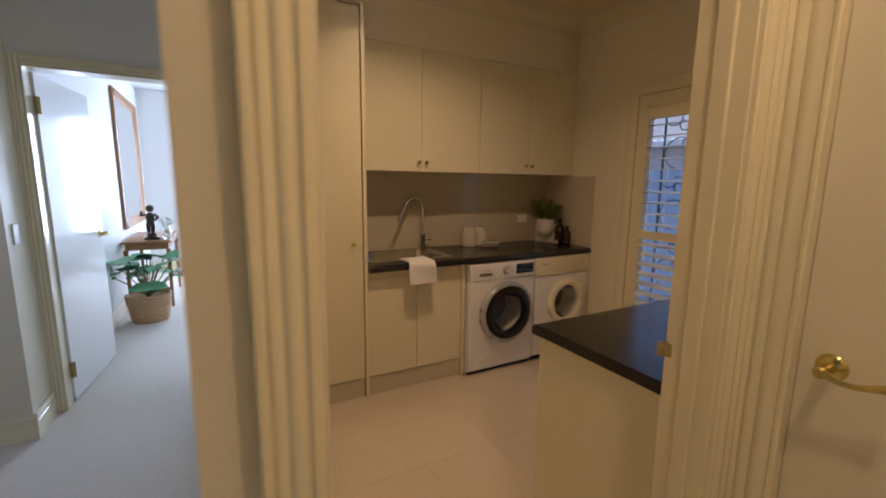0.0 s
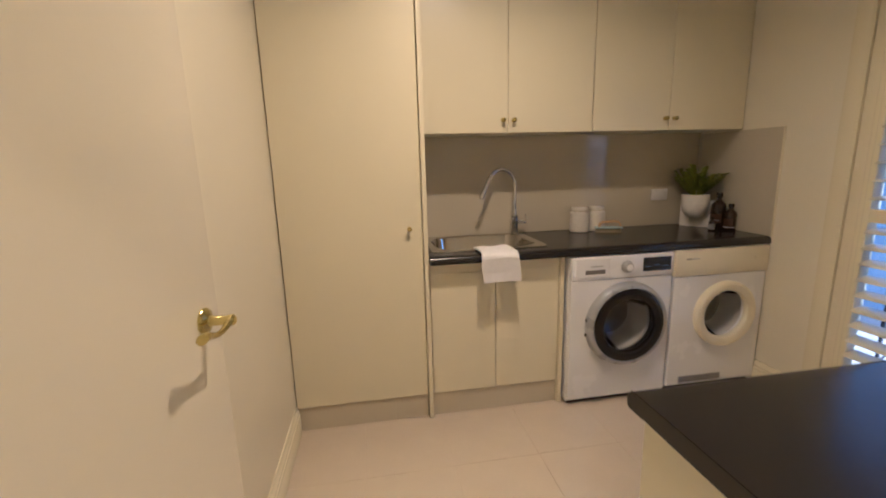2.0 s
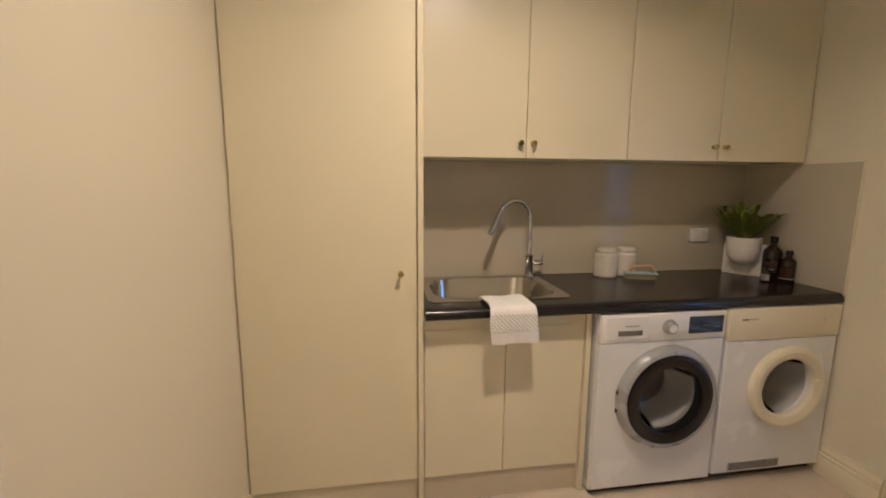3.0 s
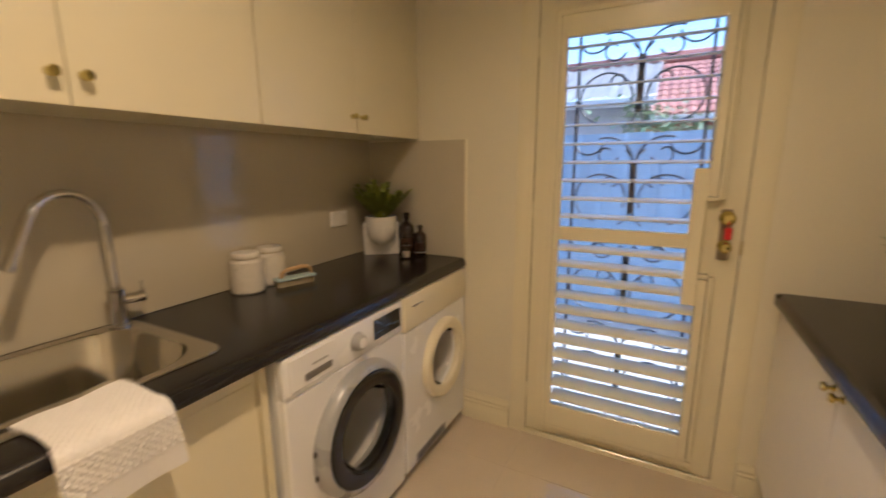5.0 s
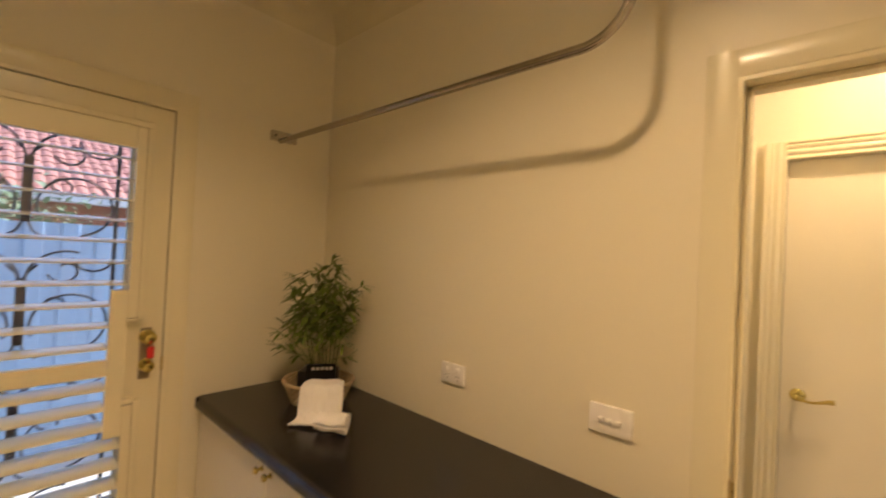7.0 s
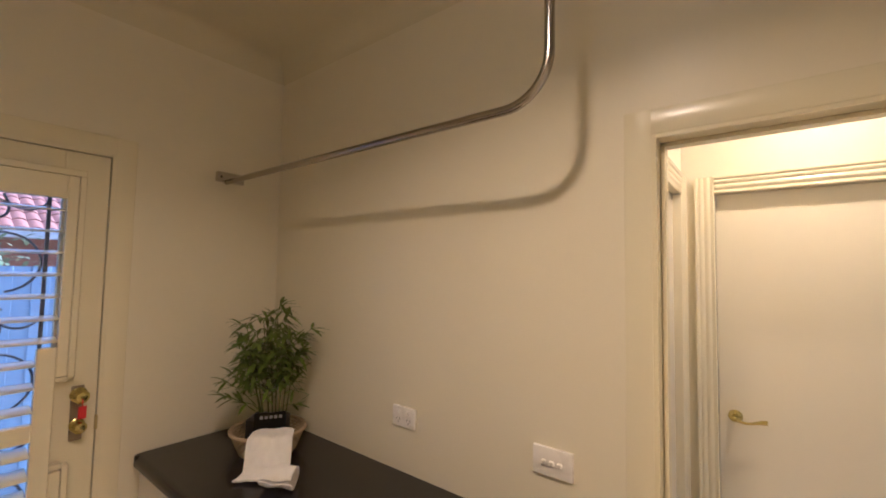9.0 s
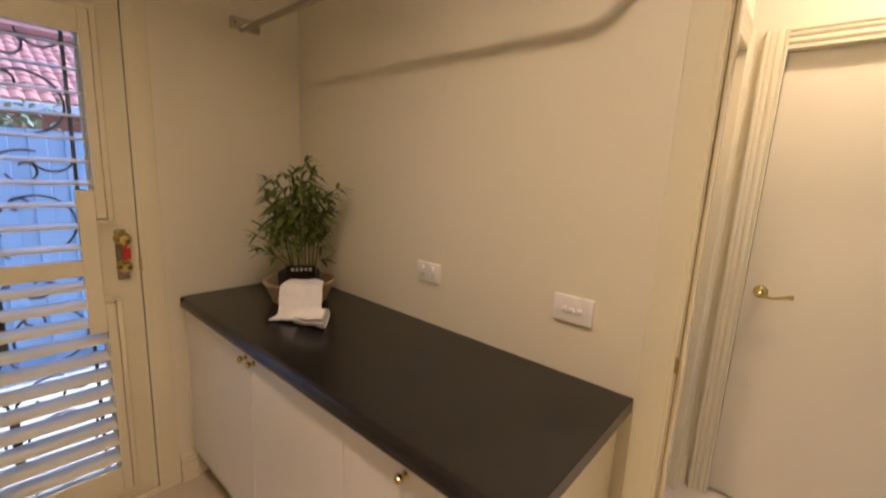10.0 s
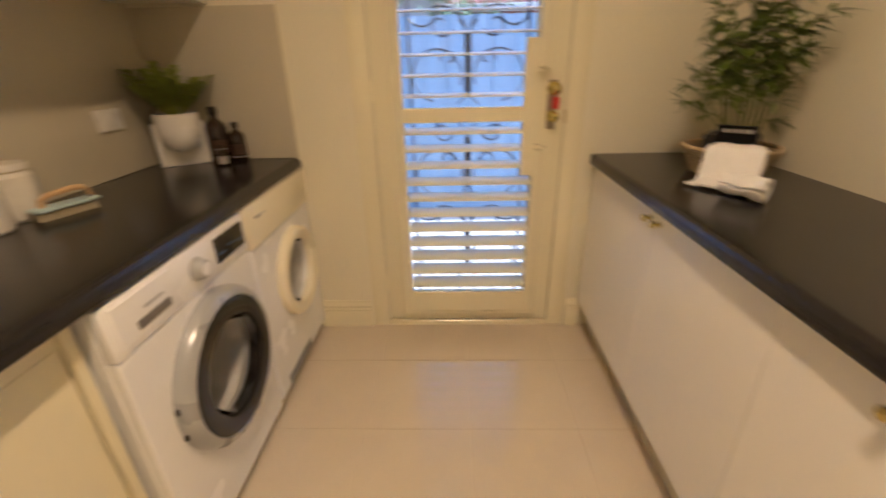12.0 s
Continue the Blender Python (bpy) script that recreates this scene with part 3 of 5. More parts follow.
for u in range(5):
    z0 = 1.865 - u * 0.435
    b = B()
    box(b, SXX - 0.011, SXX + 0.011, CY - 0.014, CY + 0.014, max(0.05, z0 - 0.27), z0 - 0.035, 0.002)
    part("centre_bar", b, M_IRON, scr)
    for s in (-1, 1):
        P = lambda pts: [(x, CY + s * (y - CY), z) for x, y, z in pts]
        b = B()   # upper S scroll: from the centre over and down into a curl
        tube(b, P(spiral((CY + 0.125, z0 - 0.045), 0.118, 0.108, math.pi, 0.42 * math.pi, 14)), 0.0045, 6)
        tube(b, P(spiral((CY + 0.195, z0 + 0.052), 0.062, 0.062, -0.95 * math.pi, -0.08 * math.pi, 14)), 0.0045, 6)
        tube(b, P(spiral((CY + 0.115, z0 - 0.005), 0.052, 0.018, -0.9 * math.pi, 0.75 * math.pi, 16)), 0.0045, 6)
        part("scroll", b, M_IRON, scr)
        b = B()   # lower C scroll
        tube(b, P(spiral((CY + 0.135, z0 - 0.205), 0.108, 0.108, 1.12 * math.pi, -0.45 * math.pi, 22)), 0.0045, 6)
        tube(b, P(spiral((CY + 0.085, z0 - 0.135), 0.036, 0.014, -0.1 * math.pi, 1.5 * math.pi, 16)), 0.0045, 6)
        part("scroll", b, M_IRON, scr)
        b = B()   # fleur at the bar's ends
        tube(b, [(SXX, CY + s * 0.004, z0 - 0.05), (SXX, CY + s * 0.014, z0 - 0.015), (SXX, CY + s * 0.04, z0 + 0.012)], 0.0045, 6)
        part("fleur", b, M_IRON, scr)
        b = B()
        if z0 - 0.3 > 0.06:
            tube(b, [(SXX, CY + s * 0.004, z0 - 0.26), (SXX, CY + s * 0.02, z0 - 0.30), (SXX, CY + s * 0.05, z0 - 0.325)], 0.0045, 6)
            part("fleur", b, M_IRON, scr)


# ---- north side cupboards ----
def knob(parent, p, out, r=0.0125, material=M_BRASS):
    k = B()
    side = Vector((0, 0, 1)).cross(Vector(out))
    lathe(k, [(0, 0), (r * 0.85, 0), (r * 0.8, 0.003), (r * 0.42, 0.006), (r * 0.42, 0.013), (r * 0.95, 0.018), (r, 0.023), (r * 0.8, 0.028), (0, 0.030)], axes(p, side, (0, 0, 1), out), 18)
    return part("knob", k, material, parent, "small round brass knob")


def door_panel(parent, x0, x1, z0, z1, y, out, material):
    """A cupboard door whose face is at y; out: -1 faces south, 1 north."""
    d = B()
    box(d, x0 + 0.0015, x1 - 0.0015, min(y, y - out * 0.018), max(y, y - out * 0.018), z0, z1, 0.0015)
    return part("door", d, material, parent)


FY = 2.378
tall = thing("tall_cupboard", "tall cream single-door broom cupboard beside the sink", "cupboard")
b = B()
box(b, XW + 0.002, 0.818, FY + 0.022, YN - 0.002, 0.13, 2.46)
part("body", b, M_CAB, tall)
d = door_panel(tall, XW + 0.004, 0.8195, 0.135, 2.44, FY, -1, M_CAB)
knob(d, (0.752, FY, 1.042), (0, -1, 0))
b = B()
box(b, XW + 0.002, 0.818, FY + 0.010, FY + 0.028, 0.0, 0.13, 0.001)
part("kickboard", b, M_KICK, tall)
b = B()
box(b, 0.8200, 0.842, FY - 0.018, YN - 0.002, 0.0, 2.46, 0.001)
part("end_panel", b, M_CAB, tall)

b = B()   # plaster bulkhead over the cupboards
box(b, XW + 0.002, 0.842, FY - 0.004, YN - 0.002, 2.462, H - 0.002, 0.001)
box(b, 0.842, XE - 0.002, 2.5905, YN - 0.002, 2.348, H - 0.002, 0.001)
solid("wall_bulkhead", b, M_WALL, "cream plaster bulkhead above the cupboards", "bulkhead")
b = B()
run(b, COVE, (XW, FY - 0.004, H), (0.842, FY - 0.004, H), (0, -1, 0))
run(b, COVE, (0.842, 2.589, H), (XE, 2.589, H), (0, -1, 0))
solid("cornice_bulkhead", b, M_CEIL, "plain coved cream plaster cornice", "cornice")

WZ = 1.514
for x0, x1, ks in ((0.846, 1.822, 1.330), (1.824, XE - 0.004, 2.300)):
    w = thing("wall_cupboard", "cream double-door wall cupboard with small brass knobs", "cupboard", group="wall cupboards above the sink")
    b = B()
    box(b, x0, x1, 2.610, YN - 0.002, WZ, 2.346)
    part("body", b, M_CAB, w)
    for a, c, kx in ((x0, ks, ks - 0.030), (ks, x1, ks + 0.030)):
        d = door_panel(w, a, c, WZ - 0.004, 2.345, 2.590, -1, M_CAB)
        knob(d, (kx, 2.590, WZ + 0.062), (0, -1, 0))

base = thing("sink_cupboard", "cream double-door base cupboard under the sink", "cupboard")
b = B()
box(b, 0.846, 1.550, FY + 0.02, YN - 0.002, 0.13, 0.70)
box(b, 0.846, 1.550, FY + 0.002, FY + 0.02, 0.80, 0.858)
part("body", b, M_CAB, base)
door_panel(base, 0.846, 1.195, 0.135, 0.80, FY, -1, M_CAB)
door_panel(base, 1.195, 1.550, 0.135, 0.80, FY, -1, M_CAB)
b = B()
box(b, 0.846, 1.550, FY + 0.012, FY + 0.03, 0.0, 0.128, 0.001)
part("kickboard", b, M_KICK, base)
b = B()
box(b, 1.552, 1.575, FY - 0.014, YN - 0.002, 0.0, 0.858, 0.001)
part("end_panel", b, M_CAB, base)

# worktop with a bullnose front, cut round the sink
SKX0, SKX1, SKY0, SKY1 = 0.892, 1.492, 2.448, 2.882
top = thing("worktop", "dark charcoal laminate worktop with a rounded front edge", "worktop")
WY = 2.318


def bullnose(y, sign):
    """Front edge profile of a postformed top: rounded above and below."""
    pts = [(y + sign * 0.05, 0.900)]
    pts += [(y + sign * (0.026 - 0.026 * math.sin(a)), 0.874 + 0.026 * math.cos(a)) for a in [math.pi / 2 * i / 8 for i in range(9)]]
    pts += [(y + sign * (0.008 - 0.008 * math.cos(a)), 0.866 - 0.008 * math.sin(a)) for a in [math.pi / 2 * i / 4 for i in range(5)]]
    return pts + [(y + sign * 0.05, 0.858)]


b = B()
prism(b, bullnose(WY, 1), axes((0.846, 0, 0), (0, 1, 0), (0, 0, 1), (1, 0, 0)), XE - 0.003 - 0.846)
part("front_edge", b, M_TOP, top, "rounded laminate front edge")
b = B()
outer = [(0.846, WY + 0.0502), (XE - 0.003, WY + 0.0502), (XE - 0.003, YN - 0.003), (0.846, YN - 0.003)]
inner = [(SKX0, SKY0), (SKX1, SKY0), (SKX1, SKY1), (SKX0, SKY1)]
vt = [[b.verts.new((x, y, z)) for x, y in loop] for loop, z in ((outer, 0.860), (outer, 0.900), (inner, 0.900), (inner, 0.860), (outer, 0.860))]
vt[4] = vt[0]
for p, q in zip(vt, vt[1:]):
    for i in range(4):
        b.faces.new((p[i], p[(i + 1) % 4], q[(i + 1) % 4], q[i]))
bmesh.ops.delete(b, geom=[v for v in b.verts if not v.link_faces], context="VERTS")
bmesh.ops.recalc_face_normals(b, faces=b.faces[:])
part("slab", b, M_TOP, top)

spl = thing("splashback", "glossy taupe splashback panels behind the worktop", "splashback")
b = B()
box(b, 0.846, XE - 0.010, YN - 0.009, YN - 0.002, 0.901, WZ + 0.002, 0.001)
part("panel", b, M_SPLASH, spl)
b = B()
box(b, XE - 0.009, XE - 0.001, WY + 0.005, YN - 0.009, 0.901, 1.502, 0.001)
part("panel", b, M_SPLASH, spl)
b = B()
box(b, XE - 0.010, XE + 0.001, WY - 0.001, WY + 0.005, 0.901, 1.504, 0.001)
part("edge_strip", b, M_GLOSS, spl, "cream edge strip")

# inset steel sink
sink = thing("sink", "stainless steel inset sink with a deep bowl", "sink")


def rounded(x0, x1, y0, y1, r, z, n=6):
    out = []
    for cx, cy, a in ((x1 - r, y1 - r, 0), (x0 + r, y1 - r, 90), (x0 + r, y0 + r, 180), (x1 - r, y0 + r, 270)):
        for i in range(n + 1):
            t = radians(a + 90 * i / n)
            out.append((cx + r * math.cos(t), cy + r * math.sin(t), z))
    return out


b = B()
rings = [rounded(0.872, 1.515, 2.430, 2.897, 0.045, 0.901, 8), rounded(0.874, 1.513, 2.432, 2.895, 0.045, 0.9045, 8), rounded(0.886, 1.501, 2.442, 2.886, 0.05, 0.9045, 8),
         rounded(0.908, 1.478, 2.458, 2.866, 0.125, 0.9030, 8), rounded(0.912, 1.474, 2.462, 2.862, 0.125, 0.894, 8), rounded(0.922, 1.464, 2.472, 2.852, 0.125, 0.760, 8),
         rounded(0.934, 1.452, 2.484, 2.840, 0.120, 0.738, 8), rounded(0.962, 1.424, 2.512, 2.812, 0.105, 0.727, 8)]
vs = [[b.verts.new(p) for p in r] for r in rings]
for p, q in zip(vs, vs[1:]):
    for i in range(len(p)):
        j = (i + 1) % len(p)
        b.faces.new((p[i], p[j], q[j], q[i]))
b.faces.new(vs[-1])
part("basin", b, M_STEEL, sink)
b = B()
lathe(b, [(0.045, 0.001), (0.042, 0.004), (0.033, 0.003), (0.028, 0.0), (0, 0.0)], pose(1.19, 2.64, 0.728), 24)
part("drain", b, M_CHROME, sink)

tap = thing("tap", "chrome gooseneck mixer tap behind the sink", "tap")
TX, TY = 1.462, 2.852
b = B()
lathe(b, [(0, 0), (0.026, 0), (0.026, 0.006), (0.022, 0.010), (0.021, 0.105), (0.023, 0.108), (0.023, 0.118), (0.018, 0.122), (0.0125, 0.125), (0, 0.125)], pose(TX, TY, 0.904), 24)
part("body", b, M_CHROME, tap)
b = B()
R = 0.106
dx, dy = -0.93, -0.37
pts = [(TX, TY, 1.02 + 0.185 * i / 6) for i in range(7)]
pts += [(TX + dx * R * (1 - math.cos(a)), TY + dy * R * (1 - math.cos(a)), 1.205 + R * math.sin(a)) for a in [math.pi * 0.86 * i / 16 for i in range(1, 17)]]
e = Vector(pts[-1])
dirn = (e - Vector(pts[-2])).normalized()
pts += [tuple(e + dirn * 0.06), tuple(e + dirn * 0.125)]
tube(b, pts, 0.0125, 14, [0.0125] * (len(pts) - 2) + [0.0135, 0.0145])
part("spout", b, M_CHROME, tap)
b = B()
tube(b, [(TX + 0.015, TY, 0.985), (TX + 0.062, TY - 0.012, 0.985)], 0.016, 14)
tube(b, [(TX + 0.062, TY - 0.012, 0.985), (TX + 0.070, TY - 0.014, 0.985)], 0.0175, 14)
tube(b, [(TX + 0.066, TY - 0.013, 0.99), (TX + 0.068, TY - 0.013, 1.035)], 0.0035, 8)
part("handle", b, M_CHROME, tap)


# ---- machines ----
def ring(bm, c, profile, seg=48):
    lathe(bm, profile, axes(c, (1, 0, 0), (0, 0, 1), (0, -1, 0)), seg, caps=False)


wm = thing("washing_machine", "white front-loading washing machine with a dark porthole door", "washing machine")
MY = 2.318
b = B()
shell(b, 1.592, 2.192, MY + 0.030, 2.88, 0.012, 0.846)
part("body", b, M_WHITE, wm)
b = B()
box(b, 1.592, 2.192, MY, MY + 0.03, 0.722, 0.850, 0.008, 2)
part("control_panel", b, M_WHITE, wm)
b = B()
holed(b, 1.594, 2.190, 0.030, 0.720, MY + 0.004, MY + 0.03, (1.920, 0, 0.462), 0.190)
front = part("front_panel", b, M_WHITE, wm)
b = B()
box(b, 1.612, 1.808, MY - 0.003, MY + 0.004, 0.738, 0.842, 0.003)
drawer = part("detergent_drawer", b, M_WHITE, wm)
b = B()
box(b, 1.668, 1.782, MY - 0.006, MY - 0.002, 0.756, 0.779, 0.002)
part("grip", b, M_RUBBER, drawer, "dark recessed drawer grip")
b = B()
box(b, 1.700, 1.765, MY - 0.0045, MY - 0.002, 0.795, 0.801)
part("maker_mark", b, M_GREYP, drawer, "small grey bar of lettering")
b = B()
ring(b, (1.910, MY, 0.786), [(0.034, 0), (0.033, 0.004), (0.029, 0.006), (0.027, 0.022), (0.024, 0.026), (0.018, 0.027), (0, 0.0275)], 32)
part("dial", b, M_GREYP, wm, "silver round programme dial")
b = B()
ring(b, (1.910, MY - 0.026, 0.786), [(0.019, 0), (0.018, 0.0025), (0, 0.003)], 28)
part("dial_cap", b, M_WHITE, wm)
b = B()
box(b, 2.005, 2.172, MY - 0.003, MY + 0.004, 0.752, 0.828, 0.001)
disp = part("display", b, M_BLACK, wm, "black glossy display")
M_LED = mat("display_marks", (0.10, 0.16, 0.24), 0.4, vary=0.1, scale=30)
for i in range(3):
    b = B()
    box(b, 2.018 + i * 0.052, 2.052 + i * 0.052, MY - 0.0042, MY - 0.0028, 0.776 + 0.008 * (i % 2), 0.7795 + 0.008 * (i % 2))
    part("marking", b, M_LED, disp)
WC = (1.920, MY + 0.006, 0.462)
b = B()
ring(b, WC, [(0.240, 0.0), (0.240, 0.014), (0.235, 0.032), (0.225, 0.043), (0.212, 0.047), (0.207, 0.043), (0.205, 0.0)])
wdoor = part("porthole_door", b, M_GREYP, wm, "silver ring of the porthole door")
b = B()
ring(b, WC, [(0.208, 0.040), (0.204, 0.047), (0.162, 0.051), (0.153, 0.046), (0.149, 0.032), (0.149, 0.0)])
part("dark_ring", b, M_BLACK, wdoor, "black glass rim")
M_BOWL = clear_bowl("bowl_glass", (0.93, 0.93, 0.93))
b = B()
ring(b, WC, [(0.148, 0.034), (0.144, 0.010), (0.124, -0.055), (0.108, -0.092), (0.080, -0.106), (0, -0.112), (0, -0.107), (0.078, -0.101), (0.104, -0.088), (0.120, -0.053), (0.140, 0.010), (0.144, 0.034)])
part("glass_bowl", b, M_BOWL, wdoor, "clear glass bowl").visible_shadow = False
b = B()
ring(b, (WC[0], MY + 0.012, WC[2]), [(0.19, -0.004), (0.170, -0.012), (0.152, -0.016), (0.148, -0.030), (0.132, -0.075), (0.116, -0.118), (0.120, -0.150), (0.150, -0.155)])
part("door_seal", b, M_SEAL, wm, "pale grey rubber seal, lightened for the bowl's reflecting side")
b = B()
box(b, WC[0] - 0.2425, WC[0] - 0.236, MY - 0.012, MY - 0.002, 0.41, 0.425)
part("hinge", b, M_DARK, wdoor)
b = B()
box(b, WC[0] - 0.2425, WC[0] - 0.236, MY - 0.012, MY - 0.002, 0.495, 0.51)
part("hinge", b, M_DARK, wdoor)
# dark strip painted as the shade under the washing machine
b = B()
box(b, 1.60, 2.185, MY + 0.03, MY + 0.05, 0.0, 0.03)
part("foot_gap_shade", b, M_DARK, wm)

dr = thing("dryer", "older white tumble dryer with yellowed panel and door ring", "dryer")
b = B()
shell(b, 2.200, 2.790, MY + 0.030, 2.88, 0.03, 0.848)
part("body", b, M_WHITE, dr)
b = B()
box(b, 2.200, 2.790, MY - 0.006, MY + 0.03, 0.705, 0.853, 0.006, 2)
cp = part("control_panel", b, M_YELLOWED, dr, "yellowed plastic control panel")
b = B()
box(b, 2.262, 2.295, MY - 0.0085, MY - 0.005, 0.800, 0.806)
part("maker_mark", b, M_RUBBER, cp, "small dark bar of lettering")
b = B()
box(b, 2.300, 2.345, MY - 0.0078, MY - 0.005, 0.801, 0.805)
part("lettering", b, M_GREYP, cp)
b = B()
ring(b, (2.70, MY - 0.006, 0.79), [(0.008, 0), (0.008, 0.003), (0, 0.003)], 16)
part("pilot_light", b, M_YELLOWED, cp)
b = B()
holed(b, 2.202, 2.788, 0.045, 0.703, MY, MY + 0.03, (2.530, 0, 0.470), 0.136)
part("front_panel", b, M_WHITE, dr)
DC = (2.530, MY, 0.470)
b = B()
ring(b, DC, [(0.192, 0.0), (0.194, 0.016), (0.190, 0.030), (0.178, 0.038), (0.158, 0.037), (0.142, 0.028), (0.136, 0.012), (0.134, 0.0)])
dd = part("porthole_door", b, M_YELLOWED, dr, "yellowed plastic door ring")
b = B()
box(b, DC[0] + 0.128, DC[0] + 0.160, MY - 0.0405, MY - 0.028, 0.460, 0.505, 0.003)
part("latch_grip", b, M_YELLOWED, dd)
b = B()
ring(b, DC, [(0.136, 0.016), (0.131, -0.004), (0.112, -0.050), (0.098, -0.076), (0.070, -0.086), (0, -0.090), (0, -0.085), (0.068, -0.081), (0.094, -0.072), (0.108, -0.048), (0.127, -0.004), (0.132, 0.016)])
part("glass_bowl", b, M_BOWL, dd, "clear glass bowl").visible_shadow = False
b = B()
ring(b, (DC[0], MY + 0.012, DC[2]), [(0.138, 0.004), (0.134, -0.008), (0.118, -0.052), (0.104, -0.092), (0.108, -0.120), (0.136, -0.125)])
part("door_liner", b, M_SEAL, dr, "pale grey door liner, lightened for the bowl's reflecting side")
b = B()
box(b, 2.280, 2.555, MY - 0.004, MY + 0.002, 0.058, 0.098, 0.001)
gr = part("vent_grille", b, M_GREYP, dr, "grey slotted vent grille")
# raised dark bars stand in for the shade inside the vent slots
for i in range(5):
    b = B()
    box(b, 2.286, 2.549, MY - 0.0055, MY - 0.003, 0.063 + i * 0.007, 0.066 + i * 0.007)
    part("slot_shade", b, M_RUBBER, gr)
# near-black strip standing for the shade below the dryer
b = B()
box(b, 2.21, 2.78, MY + 0.04, MY + 0.06, 0.0, 0.05)
part("foot_gap_shade", b, M_DARK, dr)
# drums behind the portholes
for name, c, r, th in (("wash_drum", WC, 0.152, wm), ("drying_drum", DC, 0.138, dr)):
    b = B()
    ring(b, (c[0], MY + 0.03, c[2]), [(r, -0.145), (r + 0.03, -0.155), (r + 0.03, -0.36), (0, -0.38)])
    part(name, b, M_DRUM, th, "perforated steel drum, darkened for the shade inside")

# ---- bench along the south wall ----
bench = thing("bench_cupboard", "low white-fronted three-door bench cupboard with brass knobs, window light in its colour", "cupboard")
BX0, BX1, BYF = 1.098, 2.775, 1.003
b = B()
box(b, BX0 + 0.02, BX1, YS + 0.002, BYF - 0.022, 0.150, 0.858)
part("body", b, M_CAB_LIT, bench)
b = B()
box(b, BX0 - 0.002, BX0 + 0.018, YS + 0.018, BYF + 0.004, 0.0, 0.859, 0.001)
part("end_panel", b, M_CAB, bench, "cream end panel")
for a, c, kx in ((2.150, BX1, 2.181), (1.608, 2.150, 2.119), (BX0 + 0.023, 1.608, 1.372)):
    d = door_panel(bench, a, c, 0.150, 0.852, BYF, 1, M_CAB_LIT)
    knob(d, (kx, BYF, 0.818), (0, 1, 0))
b = B()
box(b, BX0 + 0.018, BX1, BYF - 0.075, BYF - 0.060, 0.0, 0.150)
part("kickboard", b, M_KICK, bench)
btop = thing("worktop", "dark charcoal laminate top on the low bench cupboards", "worktop")
BTY = 1.030
b = B()
prism(b, bullnose(BTY, -1), axes((1.070, 0, 0), (0, 1, 0), (0, 0, 1), (1, 0, 0)), 2.755 - 1.070)
part("front_edge", b, M_TOP, btop, "rounded laminate front edge")
b = B()
prism(b, [(1.070, YS + 0.002), (2.782, YS + 0.002), (2.782, BTY - 0.04), (2.777, BTY - 0.018), (2.768, BTY - 0.006), (2.7552, BTY - 0.001), (2.7552, BTY - 0.0502), (1.070, BTY - 0.0502)], axes((0, 0, 0.860), (1, 0, 0), (0, 1, 0), (0, 0, 1)), 0.040)
part("slab", b, M_TOP, btop, smooth=0)
b = B()
box(b, 1.0685, 1.070, YS + 0.002, BTY - 0.012, 0.861, 0.899)
part("edge_strip", b, M_TOP, btop)

# ---- hanging rail ----
rail = thing("hanging_rail", "bent steel clothes rail fixed to wall and ceiling", "clothes rail")
RX, RY, RZ, RR = 1.158, 0.710, 2.062, 0.12
pts = [(XE - 0.01, RY, RZ)] + [(XE - 0.01 - (XE - 0.01 - RX - RR) * i / 10, RY, RZ) for i in range(1, 11)]
pts += [(RX + RR - RR * math.sin(a), RY, RZ + RR * (1 - math.cos(a))) for a in [math.pi / 2 * i / 12 for i in range(1, 13)]]
pts += [(RX, RY, RZ + RR + (H - RZ - RR) * i / 5) for i in range(1, 6)]
b = B()
tube(b, pts, 0.0125, 16)
part("pipe", b, mat("polished_steel_pipe", (0.40, 0.38, 0.35), 0.15, metal=1.0, vary=0.05, scale=20), rail)
b = B()
box(b, XE - 0.024, XE, RY - 0.078, RY + 0.048, RZ - 0.002, RZ + 0.044, 0.002)
br = part("bracket", b, M_STEEL, rail, "steel wall bracket")
for yy in (RY - 0.05, RY + 0.03):
    b = B()
    lathe(b, [(0, 0), (0.006, 0), (0.005, 0.003), (0, 0.004)], axes((XE - 0.024, yy, RZ + 0.021), (0, 1, 0), (0, 0, 1), (-1, 0, 0)), 12)
    part("screw", b, M_DARK, br)
b = B()
lathe(b, [(0, 0), (0.034, 0), (0.032, 0.006), (0.016, 0.010), (0.013, 0.02)], axes((RX, RY, H), (1, 0, 0), (0, -1, 0), (0, 0, -1)), 20)
part("ceiling_flange", b, M_STEEL, rail)


